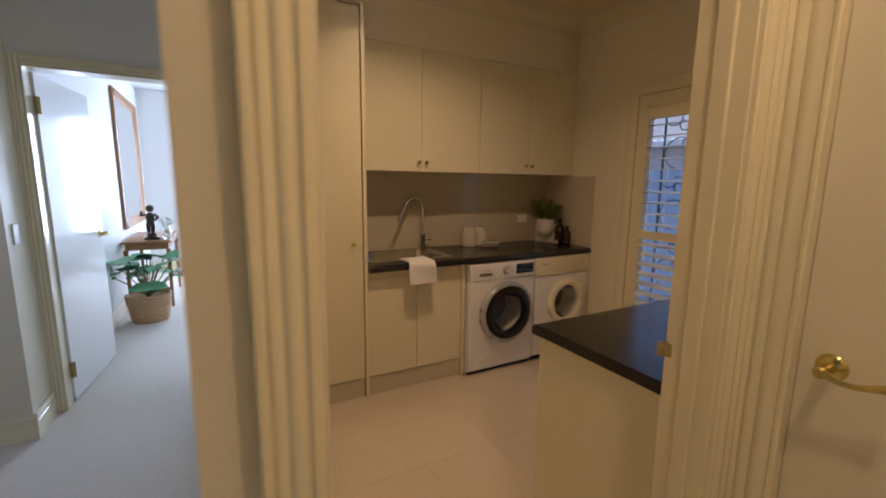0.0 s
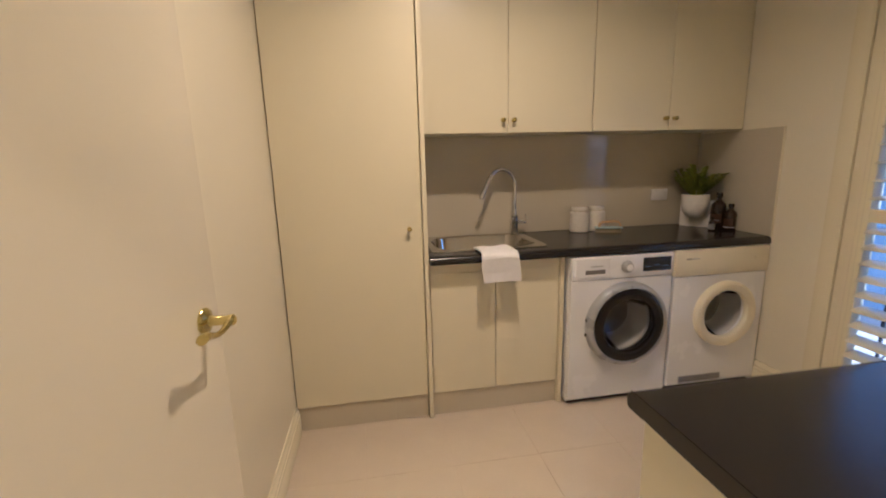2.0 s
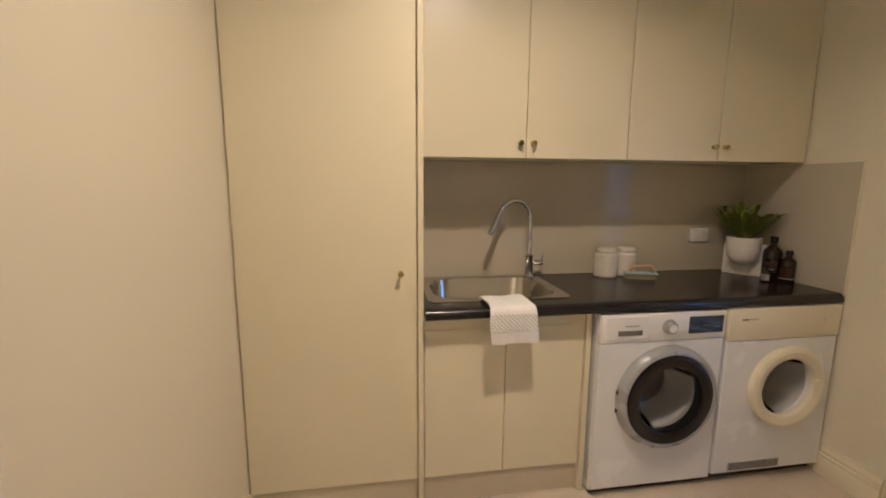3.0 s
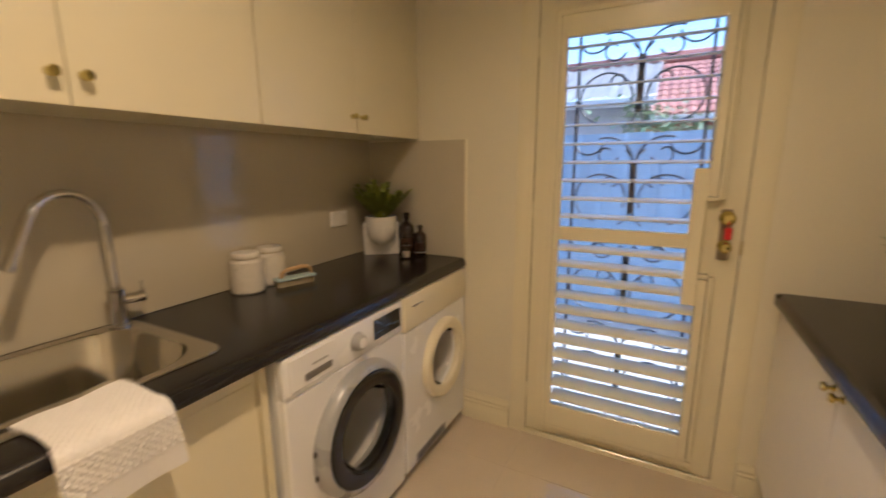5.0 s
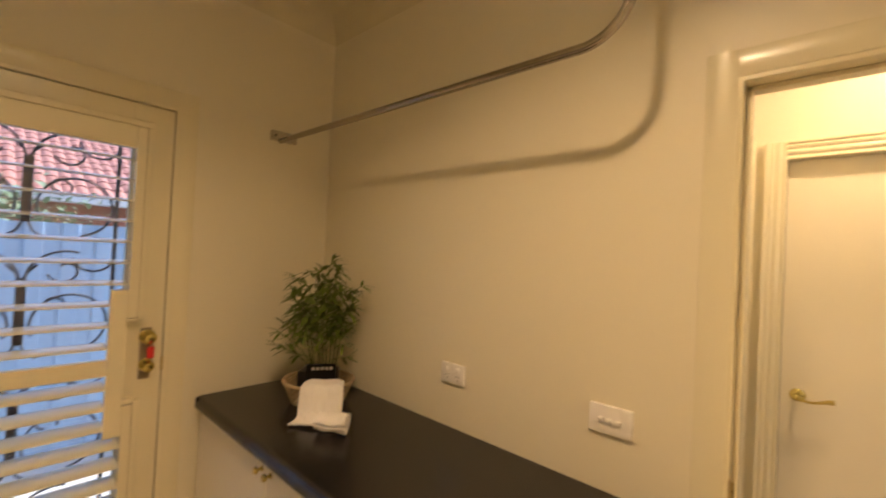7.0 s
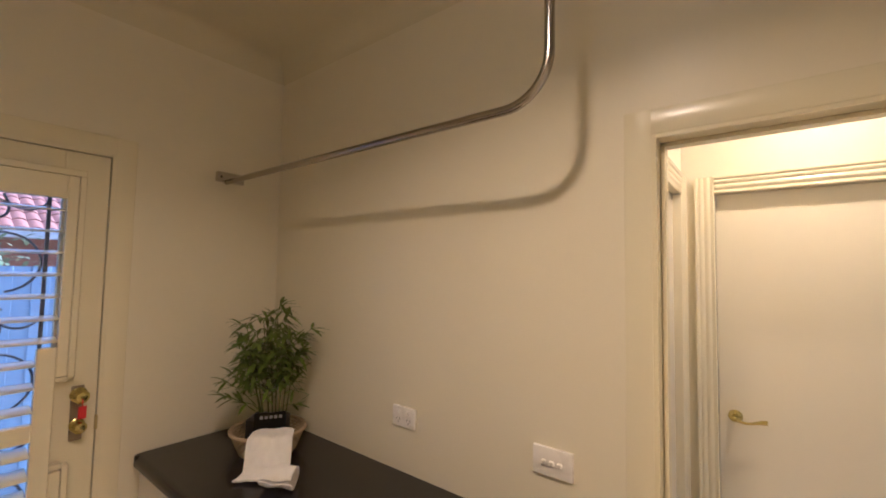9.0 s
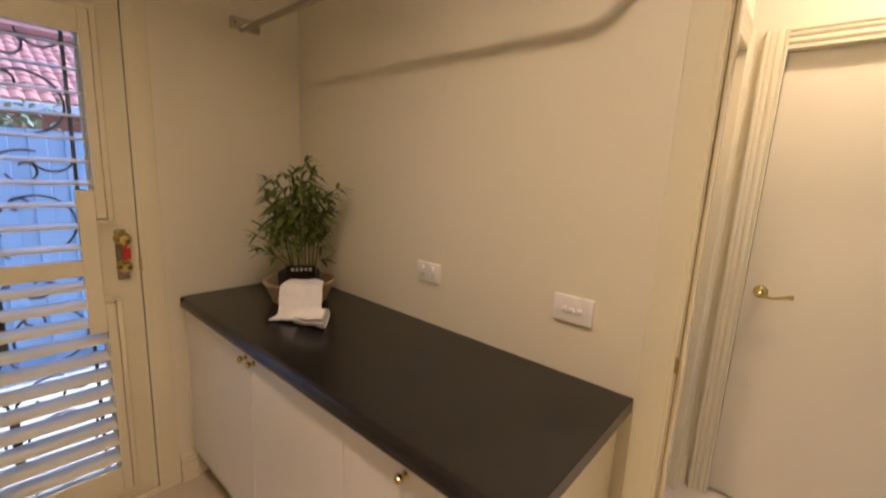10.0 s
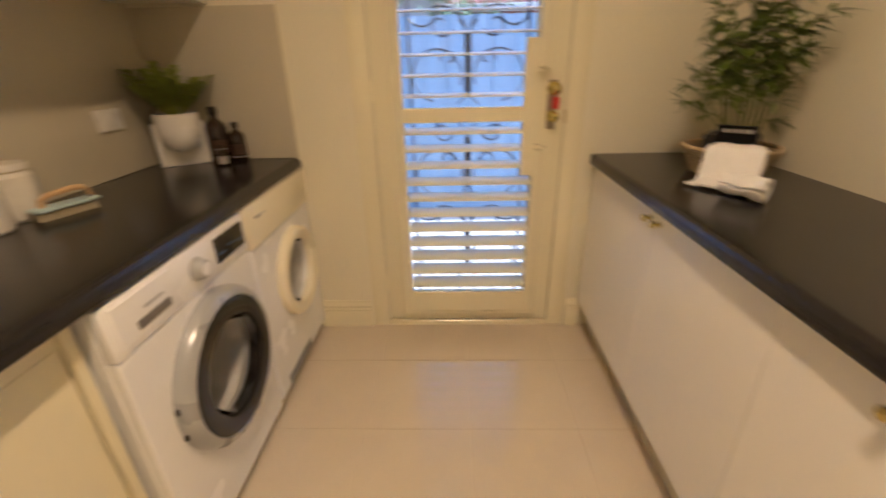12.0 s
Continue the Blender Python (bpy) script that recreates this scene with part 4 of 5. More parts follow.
# ---- electrical plates ----
def plate(name, label, x0, x1, z0, z1, y, out, what):
    p = thing(name, label, "switch" if "switch" in name else "power outlet")
    t = B()
    ys = sorted((y, y + out * 0.013))
    box(t, x0, x1, ys[0], ys[1], z0, z1, 0.003, 2)
    body = part("plate", t, M_PLASTIC, p)
    f = y + out * 0.013
    cx, cz = (x0 + x1) / 2, (z0 + z1) / 2
    if what == "gpo":
        for s in (-1, 1):
            t = B()
            ys = sorted((f - out * 0.001, f + out * 0.008))
            box(t, cx + s * 0.026 - 0.007, cx + s * 0.026 + 0.007, ys[0], ys[1], cz + 0.012, cz + 0.026, 0.002)
            part("rocker", t, M_PLASTIC, body)
            # small dark slips in place of the shade inside the pin holes
            for k, (ddx, rot) in enumerate(((-0.007, 30), (0.007, -30), (0, 0))):
                t = B()
                box(t, -0.001, 0.001, -0.0006, 0.0006, -0.004, 0.004)
                t.transform(pose(cx + s * 0.026 + ddx, f + out * 0.0004, cz - (0.008 if k < 2 else 0.020), 0, rot, 0))
                part("pin_slot_shade", t, M_DARK, body)
    if what == "switch":
        for s in (-1, 0, 1):
            t = B()
            ys = sorted((f - out * 0.001, f + out * 0.009))
            box(t, cx + s * 0.024 - 0.008, cx + s * 0.024 + 0.008, ys[0], ys[1], cz - 0.007, cz + 0.007, 0.003)
            part("rocker", t, M_PLASTIC, body)
    return p


plate("power_outlet", "white double power outlet on the wall above the bench", 1.797, 1.912, 1.068, 1.142, YS, 1, "gpo")
plate("light_switch", "white three-gang light switch on the wall near the doorway", 1.204, 1.326, 1.066, 1.146, YS, 1, "switch")
plate("power_outlet", "white blank outlet cover on the taupe splashback", 2.447, 2.565, 1.072, 1.148, YN - 0.009, -1, "blank")
sw = thing("light_switch", "white light switch on the hall wall corner", "switch")
b = B()
box(b, -0.95, -0.941, 2.82, 2.892, 1.08, 1.19, 0.003)
part("plate", b, M_PLASTIC, sw)
st = thing("strike_plate", "brass strike plate on the doorway lining", "strike plate")
b = B()
box(b, JR - 0.0015, JR + 0.001, 0.414, 0.430, 1.014, 1.048, 0.0005)
part("plate", b, M_BRASSD, st)
b = B()
prism(b, [(JR + 0.0005, 0.424), (JR - 0.004, 0.433), (JR - 0.012, 0.438), (JR - 0.013, 0.444), (JR - 0.008, 0.445), (JR - 0.001, 0.437)], pose(0, 0, 1.012), 0.038)
part("lip", b, M_BRASSD, st)

# ---- lamps ----
M_LAMP = glow("lamp_glass", (1.0, 0.78, 0.5), 6.0)
for x, y in ((LAMP[0], LAMP[1]), (0.58, -0.27)):
    cl = thing("ceiling_light", "small round ceiling light with a frosted glass", "ceiling light", group="ceiling lights")
    cl.location = (x, y, H)
    b = B()
    lathe(b, [(0, 0), (0.075, 0), (0.078, -0.008), (0.07, -0.016), (0.05, -0.018), (0, -0.018)], None, 28)
    part("base", b, M_PLASTIC, cl)
    b = B()
    lathe(b, [(0.07, -0.016), (0.082, -0.03), (0.082, -0.06), (0.07, -0.075), (0.03, -0.083), (0, -0.084)], None, 24)
    part("diffuser", b, M_LAMP, cl)

# ---- on the worktop by the sink ----
M_TOWEL = mat("white_towelling", (0.85, 0.84, 0.84), 0.95, vary=0.05, scale=40, bump=1.0, grain=500, sheen=0.5)
M_CERAM = mat("white_ceramic", (0.80, 0.78, 0.74), 0.28, vary=0.03, scale=8, coat=0.2)
M_JAR = mat("speckled_stoneware", (0.70, 0.665, 0.585), 0.34, vary=0.10, scale=55, grain=300, coat=0.25)
M_AMBER = mat("dark_amber_bottle", (0.022, 0.011, 0.007), 0.12, vary=0.2, scale=20, coat=0.4)
M_LABEL = mat("paper_label", (0.72, 0.70, 0.66), 0.7, vary=0.04, scale=40)
M_WOOD = mat("pale_wood", (0.42, 0.25, 0.10), 0.5, vary=0.2, scale=14, stretch=(1, 8, 8), bump=0.2)
M_BRISTLE = mat("natural_bristle", (0.52, 0.46, 0.30), 0.9, vary=0.2, scale=90, bump=0.6)
M_LEAF = mat("green_leaf", (0.25, 0.30, 0.035), 0.42, vary=0.45, scale=20, island=0.5, coat=0.1)
M_LEAFD = mat("bamboo_leaf", (0.105, 0.165, 0.016), 0.5, vary=0.45, scale=20, island=0.6)
M_STEM = mat("bamboo_stem", (0.10, 0.13, 0.04), 0.5, vary=0.3, scale=30)
M_WICKER = mat("wicker", (0.40, 0.31, 0.18), 0.7, vary=0.3, scale=30, island=0.4, bump=0.3)
M_POT = mat("black_plastic_pot", (0.010, 0.009, 0.009), 0.5, vary=0.3, scale=30)


def cloth(parent, name, f, nu, nv, thick=0.004, material=None, uneven=0.0):
    """A sheet f(u, v), u and v in 0..1, with thickness."""
    t = B()
    g = [[t.verts.new(f(i / nu, j / nv)) for j in range(nv + 1)] for i in range(nu + 1)]
    for i in range(nu):
        for j in range(nv):
            t.faces.new((g[i][j], g[i + 1][j], g[i + 1][j + 1], g[i][j + 1]))
    bmesh.ops.recalc_face_normals(t, faces=t.faces[:])
    bmesh.ops.solidify(t, geom=t.faces[:], thickness=thick)
    return part(name, t, material or M_TOWEL, parent, smooth=60)


hand_towel = thing("hand_towel", "white waffle hand towel folded over the sink edge", "towel")


def drape(layer):
    def f(u, v):
        # v runs from the sink rim forwards and down; u across
        x = 1.100 + 0.192 * u + 0.006 * math.sin(7 * v + u)
        s = v * 0.315
        waffle = 0.0042 * min(abs(math.sin((x + s) * 185)), abs(math.sin((x - s) * 185))) if 0.02 < v < 0.84 else 0.0
        lift = 0.004 + layer * 0.005
        flat = 0.155
        if s < flat:
            return (x + 0.02 * (1 - v) * (0.5 - u) * 0.6 - 0.012 * (1 - s / flat), 2.452 - s + 0.012 * u, 0.9055 + lift + waffle + 0.002 * math.sin(9 * u))
        r = 0.014 + lift
        a = min((s - flat) / (r * 1.0), math.pi / 2)
        y = 2.452 - flat - r * math.sin(a) + 0.010 * u * (1 - a / 1.6)
        z = 0.9055 + lift - r * (1 - math.cos(a)) + waffle * (1 - a / 1.6)
        rest = s - flat - r * math.pi / 2
        if rest > 0:
            z -= rest
            y += -0.004 * math.sin(u * 6 + 1) * rest / 0.1 - waffle
        return (x, y, z)
    return f


cloth(hand_towel, "upper_layer", drape(1), 96, 150, 0.004)
cloth(hand_towel, "lower_layer", lambda u, v: (lambda p: (p[0] + 0.002, p[1] + (0.004 if p[2] < 0.9 else 0), p[2] - 0.0025 + (0.004 if p[2] < 0.85 else 0)))(drape(0)(u, v)), 30, 50, 0.003)


def jar(x, y, r, h, label):
    j = thing("jar", label, "jar", group="jars on the worktop", at=pose(x, y, 0.9))
    t = B()
    lathe(t, [(0, 0.0), (r * 0.92, 0.0), (r, 0.006), (r, h * 0.70), (r * 0.97, h * 0.77), (r * 0.80, h * 0.83), (r * 0.78, h * 0.87)], None, 36)
    part("body", t, M_JAR, j)
    t = B()
    lathe(t, [(r * 0.78, h * 0.865), (r * 0.86, h * 0.87), (r * 0.86, h * 0.96), (r * 0.82, h * 0.985), (r * 0.3, h), (0, h)], None, 36)
    part("lid", t, M_JAR, j)
    t = B()
    lathe(t, [(r * 0.80, h * 0.845), (r * 0.815, h * 0.855), (r * 0.80, h * 0.866)], None, 30, caps=False)
    part("wire", t, M_BRASSD, j)


jar(1.893, 2.832, 0.061, 0.158, "white ceramic storage jar with lid beside the brush")
jar(2.016, 2.848, 0.058, 0.158, "white ceramic storage jar with lid near the splashback")

brush = thing("scrubbing_brush", "pale blue scrubbing brush with a wooden handle on the worktop", "brush", at=pose(2.045, 2.745, 0.9, 0, 0, -18))
M_PALE = mat("pale_blue_plastic", (0.42, 0.55, 0.58), 0.4, vary=0.05, scale=20)
b = B()
random.seed(3)
for i in range(26):
    for k in range(7):
        x, y = -0.072 + i * 0.0058, -0.018 + k * 0.006
        tube(b, [(x, y, 0.0), (x * 0.98, y * 0.95, 0.026)], 0.0016, 4)
tagged(part("bristles", b, M_BRISTLE, brush), kind="stuff")
b = B()
box(b, -0.082, 0.085, -0.026, 0.026, 0.025, 0.036, 0.005, 2)
part("block", b, M_PALE, brush)
b = B()
tube(b, [(-0.055, 0, 0.03), (-0.050, 0, 0.055), (-0.035, 0, 0.064), (0.03, 0, 0.070), (0.06, 0, 0.066)], 0.008, 10)
tube(b, [(0.058, 0, 0.067), (0.07, 0, 0.055), (0.075, 0, 0.034)], 0.006, 8)
part("grip", b, mat("light_beech", (0.60, 0.40, 0.19), 0.5, vary=0.15, scale=14, stretch=(1, 8, 8), bump=0.2), brush, "pale wooden grip")

planter = thing("planter", "white ceramic planter with bowl front and green fronds", "planter", at=pose(2.682, 2.782, 0.9, 0, 0, -55) @ Matrix.Scale(1.13, 4))
b = B()
box(b, -0.074, 0.098, -0.012, 0.030, 0.0, 0.155, 0.006, 2)
part("slab", b, M_CERAM, planter)
b = B()
lathe(b, [(0, 0.055), (0.03, 0.058), (0.056, 0.072), (0.074, 0.098), (0.082, 0.135), (0.084, 0.192), (0.080, 0.192), (0.078, 0.14), (0.07, 0.12), (0, 0.12)], pose(0.012, -0.040, 0) @ Matrix.Diagonal((0.87, 0.87, 1, 1)), 36)
part("bowl", b, M_CERAM, planter)
M_SOIL = mat("soil", (0.03, 0.022, 0.015), 0.95, vary=0.3, scale=80, bump=1)
b = B()
lathe(b, [(0.079, 0.176), (0.05, 0.184), (0, 0.188)], pose(0.012, -0.040, 0) @ Matrix.Diagonal((0.87, 0.87, 1, 1)), 24)
part("soil", b, M_SOIL, planter)
random.seed(11)


def blade(bm, p, d, length, width, curl=0.4, fold=0.15, n=4):
    """A pointed leaf from p towards d."""
    p, d = Vector(p), Vector(d).normalized()
    side = d.cross(Vector((0, 0, 1)))
    side = side.normalized() if side.length > 0.01 else Vector((1, 0, 0))
    nrm = side.cross(d)
    rows = []
    for i in range(n + 1):
        s = i / n
        c = p + d * length * s - Vector((0, 0, 1)) * curl * length * s * s
        w = width * (math.sin(math.pi * (0.12 + 0.88 * s)) ** 0.8 if i < n else 0)
        if i == n:
            rows.append([bm.verts.new(c)])
        else:
            rows.append([bm.verts.new(c - side * w + nrm * w * fold), bm.verts.new(c), bm.verts.new(c + side * w + nrm * w * fold)])
    for a, c in zip(rows, rows[1:]):
        if len(c) == 3:
            bm.faces.new((a[0], a[1], c[1], c[0]))
            bm.faces.new((a[1], a[2], c[2], c[1]))
        else:
            bm.faces.new((a[0], a[1], c[0]))
            bm.faces.new((a[1], a[2], c[0]))


b = B()
for i in range(46):
    a = random.uniform(0, 2 * math.pi)
    out = random.uniform(0.1, 0.85)
    L = random.uniform(0.09, 0.165)
    q = (0.012 + 0.035 * math.cos(a) * out, -0.040 + 0.035 * math.sin(a) * out, 0.185)
    d = Vector((math.cos(a) * out, math.sin(a) * out, random.uniform(0.6, 1.1))).normalized()
    tube(b, [q, tuple(Vector(q) + d * L * 0.9)], 0.0016, 4)
    for k in range(7):
        s = 0.3 + 0.7 * k / 6
        for sd in (-1, 1):
            lat = d.cross(Vector((0, 0, 1))).normalized() * sd
            blade(b, Vector(q) + d * L * s, lat * 0.8 + d * 0.8, random.uniform(0.028, 0.048), 0.009, 0.2, 0.1, 3)
    blade(b, Vector(q) + d * L * 0.9, d, 0.04, 0.008, 0.2, 0.1, 3)
tagged(part("foliage", b, M_LEAF, planter, "dense green fronds"), kind="stuff")


def bottle(x, y, r, h, neck, label):
    t0 = thing("bottle", label, "bottle", group="dark bottles by the planter", at=pose(x, y, 0.9, 0, 0, -60))
    t = B()
    lathe(t, [(0, 0), (r * 0.94, 0), (r, 0.004), (r, h * 0.62), (r * 0.92, h * 0.69), (r * 0.5, h * 0.77), (neck, h * 0.80), (neck, h * 0.86)], None, 28)
    part("body", t, M_AMBER, t0)
    t = B()
    lathe(t, [(neck * 1.25, h * 0.86), (neck * 1.3, h * 0.865), (neck * 1.3, h * 0.97), (neck * 1.1, h), (0, h)], None, 20)
    part("cap", t, M_BLACK, t0)
    return t0, r, h


def wrap(t0, r, z0, z1, name, material, arc=1.6):
    t = B()
    n = 14
    ring0 = [(math.cos(-math.pi / 2 - arc / 2 + arc * i / n), math.sin(-math.pi / 2 - arc / 2 + arc * i / n)) for i in range(n + 1)]
    lo = [t.verts.new((c * (r + 0.0006), s * (r + 0.0006), z0)) for c, s in ring0]
    hi = [t.verts.new((c * (r + 0.0006), s * (r + 0.0006), z1)) for c, s in ring0]
    for i in range(n):
        t.faces.new((lo[i], lo[i + 1], hi[i + 1], hi[i]))
    bmesh.ops.solidify(t, geom=t.faces[:], thickness=0.0004)
    part(name, t, material, t0)


M_DIM = mat("dim_label", (0.10, 0.06, 0.04), 0.6, vary=0.1, scale=40)
t0, r, h = bottle(2.726, 2.634, 0.042, 0.232, 0.014, "tall dark amber bottle with a dim label")
wrap(t0, r, 0.045, 0.10, "label", M_DIM)
wrap(t0, r + 0.0006, 0.060, 0.064, "lettering", M_LABEL, 1.0)
t0, r, h = bottle(2.757, 2.570, 0.034, 0.165, 0.012, "medium dark amber bottle with a dim label")
wrap(t0, r, 0.030, 0.075, "label", M_DIM)
wrap(t0, r + 0.0006, 0.020, 0.024, "lettering", M_LABEL, 2.2)
t0, r, h = bottle(2.656, 2.594, 0.020, 0.086, 0.007, "small dark bottle with a white label")
wrap(t0, r, 0.010, 0.042, "label", M_LABEL, 2.2)

# ---- on the bench ----
BC = Vector((2.425, 0.655, 0.9))
basket = thing("wicker_basket", "shallow round woven wicker basket on the bench", "basket", at=pose(*BC))
for k in range(8):
    b = B()
    z = 0.006 + k * 0.0105
    rr = 0.105 + 0.0045 * k
    n = 60
    pts = [((rr + (0.003 if (i + k) % 2 else -0.003)) * math.cos(2 * math.pi * i / n), (rr + (0.003 if (i + k) % 2 else -0.003)) * math.sin(2 * math.pi * i / n), z) for i in range(n + 1)]
    tube(b, pts, 0.006, 6)
    part("strand", b, M_WICKER, basket)
b = B()
lathe(b, [(0, 0.004), (0.104, 0.004), (0.104, 0.0), (0, 0.0)], None, 30)
part("bottom", b, M_WICKER, basket)
b = B()
tube(b, [(0.145 * math.cos(2 * math.pi * i / 40), 0.145 * math.sin(2 * math.pi * i / 40), 0.090) for i in range(41)], 0.008, 8)
part("rim", b, M_WICKER, basket)

pot = thing("bamboo_plant", "leafy artificial bamboo in a small black pot", "plant", at=pose(BC.x + 0.02, BC.y - 0.01, 0.905, 0, 0, 40))
b = B()
box(b, -0.075, 0.075, -0.055, 0.055, 0.0, 0.125, 0.006, 2)
part("pot", b, M_POT, pot, "black rectangular pot")
b = B()
random.seed(5)
for i in range(60):
    x, y = random.uniform(-0.062, 0.062), random.uniform(-0.042, 0.042)
    lathe(b, [(0, 0), (0.010, 0.002), (0.009, 0.008), (0, 0.011)], pose(x, y, 0.121), 7)
tagged(part("pebbles", b, M_DARK, pot, "dark pebbles"), kind="stuff")
random.seed(21)
leaves = B()
POT = pose(BC.x + 0.02, BC.y - 0.01, 0.905, 0, 0, 40)
POTI = POT.inverted()
ACROSS, TOWARDS = Vector((-0.514, -0.857, 0)), Vector((-0.857, 0.514, 0))


def spray(q, az, count, lo, hi, droop):
    """A fan of narrow leaves at a twig's end."""
    for m_ in range(count):
        a2 = az + (m_ / max(1, count - 1) - 0.5) * 2.4 + random.uniform(-0.25, 0.25)
        d2 = Vector((math.cos(a2), math.sin(a2), random.uniform(-0.6, 0.8))).normalized()
        blade(leaves, q, d2, random.uniform(lo, hi), random.uniform(0.0062, 0.0092), random.uniform(0.0, droop), 0.2, 4)


def twig(p, q, width=0.0011):
    mid = p.lerp(q, 0.5) + Vector((0, 0, 0.012))
    tube(leaves, [tuple(p), tuple(mid), tuple(q)], width, 4)


# upright canes: (across, towards the room, height of the tip above the pot's rim)
for ac, to, hh in ((-0.055, 0.01, 0.37), (-0.03, 0.035, 0.30), (0.0, -0.02, 0.40), (0.03, 0.03, 0.34), (0.05, -0.01, 0.42), (0.075, 0.02, 0.36), (0.10, -0.01, 0.31), (-0.045, -0.02, 0.24), (0.12, 0.015, 0.26)):
    foot = Vector((0, 0, 0.12)) + POTI.to_3x3() @ (ACROSS * ac * 0.55 + TOWARDS * to * 0.6)
    tip = Vector((0, 0, 0.12 + hh)) + POTI.to_3x3() @ (ACROSS * (ac * 1.1 - 0.035) + TOWARDS * to)
    pts = [tuple(foot.lerp(tip, k / 8) + (tip - foot).cross(Vector((0, 0, 1))) * 0.03 * math.sin(k * 0.9)) for k in range(9)]
    st = B()
    tube(st, pts, 0.003, 6, [0.0036 - 0.002 * k / 8 for k in range(9)])
    part("cane", st, M_STEM, pot)
    for k in range(3, 9):
        for _ in range(2 if k < 4 else 4):
            p = Vector(pts[k])
            az = random.uniform(0, 2 * math.pi)
            q = p + Vector((math.cos(az), math.sin(az), random.uniform(0.3, 1.2))).normalized() * random.uniform(0.02, 0.055)
            twig(p, q)
            spray(q, az, random.randint(3, 4), 0.045, 0.08, 0.5)
# side shoots that stand clear of the crown
for ac, to, hh in ((0.030, 0.02, 0.48), (0.055, 0.0, 0.43), (0.160, 0.03, 0.37), (0.125, 0.04, 0.335), (-0.075, 0.01, 0.37), (-0.12, 0.02, 0.31), (-0.145, 0.03, 0.20), (-0.165, 0.02, 0.165), (-0.165, 0.03, 0.11), (-0.10, 0.03, 0.08), (0.110, 0.05, 0.06), (0.120, 0.04, 0.27)):
    q = Vector((0, 0, 0.12 + hh)) + POTI.to_3x3() @ (ACROSS * ac + TOWARDS * to)
    p = Vector((0, 0, 0.12 + max(0.03, hh - 0.11))) + POTI.to_3x3() @ (ACROSS * ac * 0.3 + TOWARDS * to * 0.3)
    twig(p, q, 0.0016)
    out = POTI.to_3x3() @ (ACROSS * ac)
    az = math.atan2(out.y, out.x)
    spray(q, az, 5, 0.055, 0.085, 0.35)
    spray(p.lerp(q, 0.8), az + random.uniform(-0.5, 0.5), 3, 0.05, 0.075, 0.35)
# keep the leaves clear of the two walls
for v in leaves.verts:
    p = POT @ v.co
    p.x, p.y = min(p.x, XE - 0.012), max(p.y, YS + 0.010)
    v.co = POTI @ p
tagged(part("foliage", leaves, M_LEAFD, pot, "narrow green leaves"), kind="stuff")

tag = thing("plant_tag", "black card tag with white lettering in the basket", "tag", at=pose(2.372, 0.680, 1.040, 25, 0, 58))
b = B()
box(b, -0.060, 0.060, -0.002, 0.002, -0.05, 0.030, 0.001)
# lettering toned down to a mid grey
M_TAGINK = mat("mid_grey_ink", (0.34, 0.33, 0.31), 0.8, vary=0.3, scale=60)
M_CARD = mat("black_card", (0.006, 0.006, 0.006), 0.95, vary=0.3, scale=30)
M_CARD.node_tree.nodes["Principled BSDF"].inputs["Specular IOR Level"].default_value = 0.15
part("card", b, M_CARD, tag)
for i in range(5):
    b = B()
    box(b, -0.045 + i * 0.018, -0.033 + i * 0.018, 0.0018, 0.0032, 0.004, 0.016)
    part("letter_bar", b, M_TAGINK, tag, "unreadable white lettering bar")

face = thing("white_cloth", "folded white face cloth draped over the basket onto the bench", "cloth")
FD = Vector((-0.80, 0.60, 0))      # runs out of the basket towards the room
FS = Vector((0.60, 0.80, 0))


FO = Vector((2.340, 0.674, 0))


def face_cloth(u, v):
    """Over the basket's rim and out along the bench, in soft folds."""
    s = v * 0.33
    if s < 0.085:
        z, o = 1.020 - 0.25 * (0.085 - s) ** 1.5, s
    elif s < 0.195:
        k = (s - 0.085) / 0.11
        z, o = 1.020 - 0.098 * (k * k * (3 - 2 * k)), 0.085 + 0.065 * k ** 0.7
    else:
        k = (s - 0.195) / 0.135
        z, o = 0.922 - 0.006 * k, 0.150 + 0.070 * k
    fold = math.sin(9.5 * u + 2.0 * v) * (0.35 + 0.65 * math.sin(math.pi * min(1, v * 1.1)))
    wdt = 0.158 + 0.022 * v ** 3 + 0.006 * math.sin(5 * v)
    edge = (abs(u - 0.5) * 2) ** 3
    p = FO + FD * (o + 0.016 * math.sin(4.2 * u + 0.6) * v) + FS * ((u - 0.5) * wdt + 0.006 + 0.006 * v + 0.014 * max(0.0, v - 0.75) * 4 * u)
    zz = z + 0.0065 * fold - 0.010 * edge * (1 if z > 0.93 else 0)
    return (p.x, p.y, max(zz, 0.907) + 0.002 * math.sin(31 * u) * math.sin(23 * v))


cloth(face, "upper_fold", face_cloth, 48, 60, 0.007)


def face_roll(u, v):
    """The turned-back end, a flattened loop."""
    a = u * 2 * math.pi * 0.94 + 0.3
    s = v - 0.5
    c, sn = math.cos(a), math.sin(a)
    p = FO + FD * (0.264 + (0.046 - 0.012 * s) * c - 0.030 * s) + FS * (-0.046 + 0.108 * s + 0.010 * c)
    return (p.x, p.y, 0.940 + (0.029 - 0.008 * s) * sn + 0.003 * math.sin(9 * v + 2 * a))


cloth(face, "lower_fold", face_roll, 36, 22, 0.006)

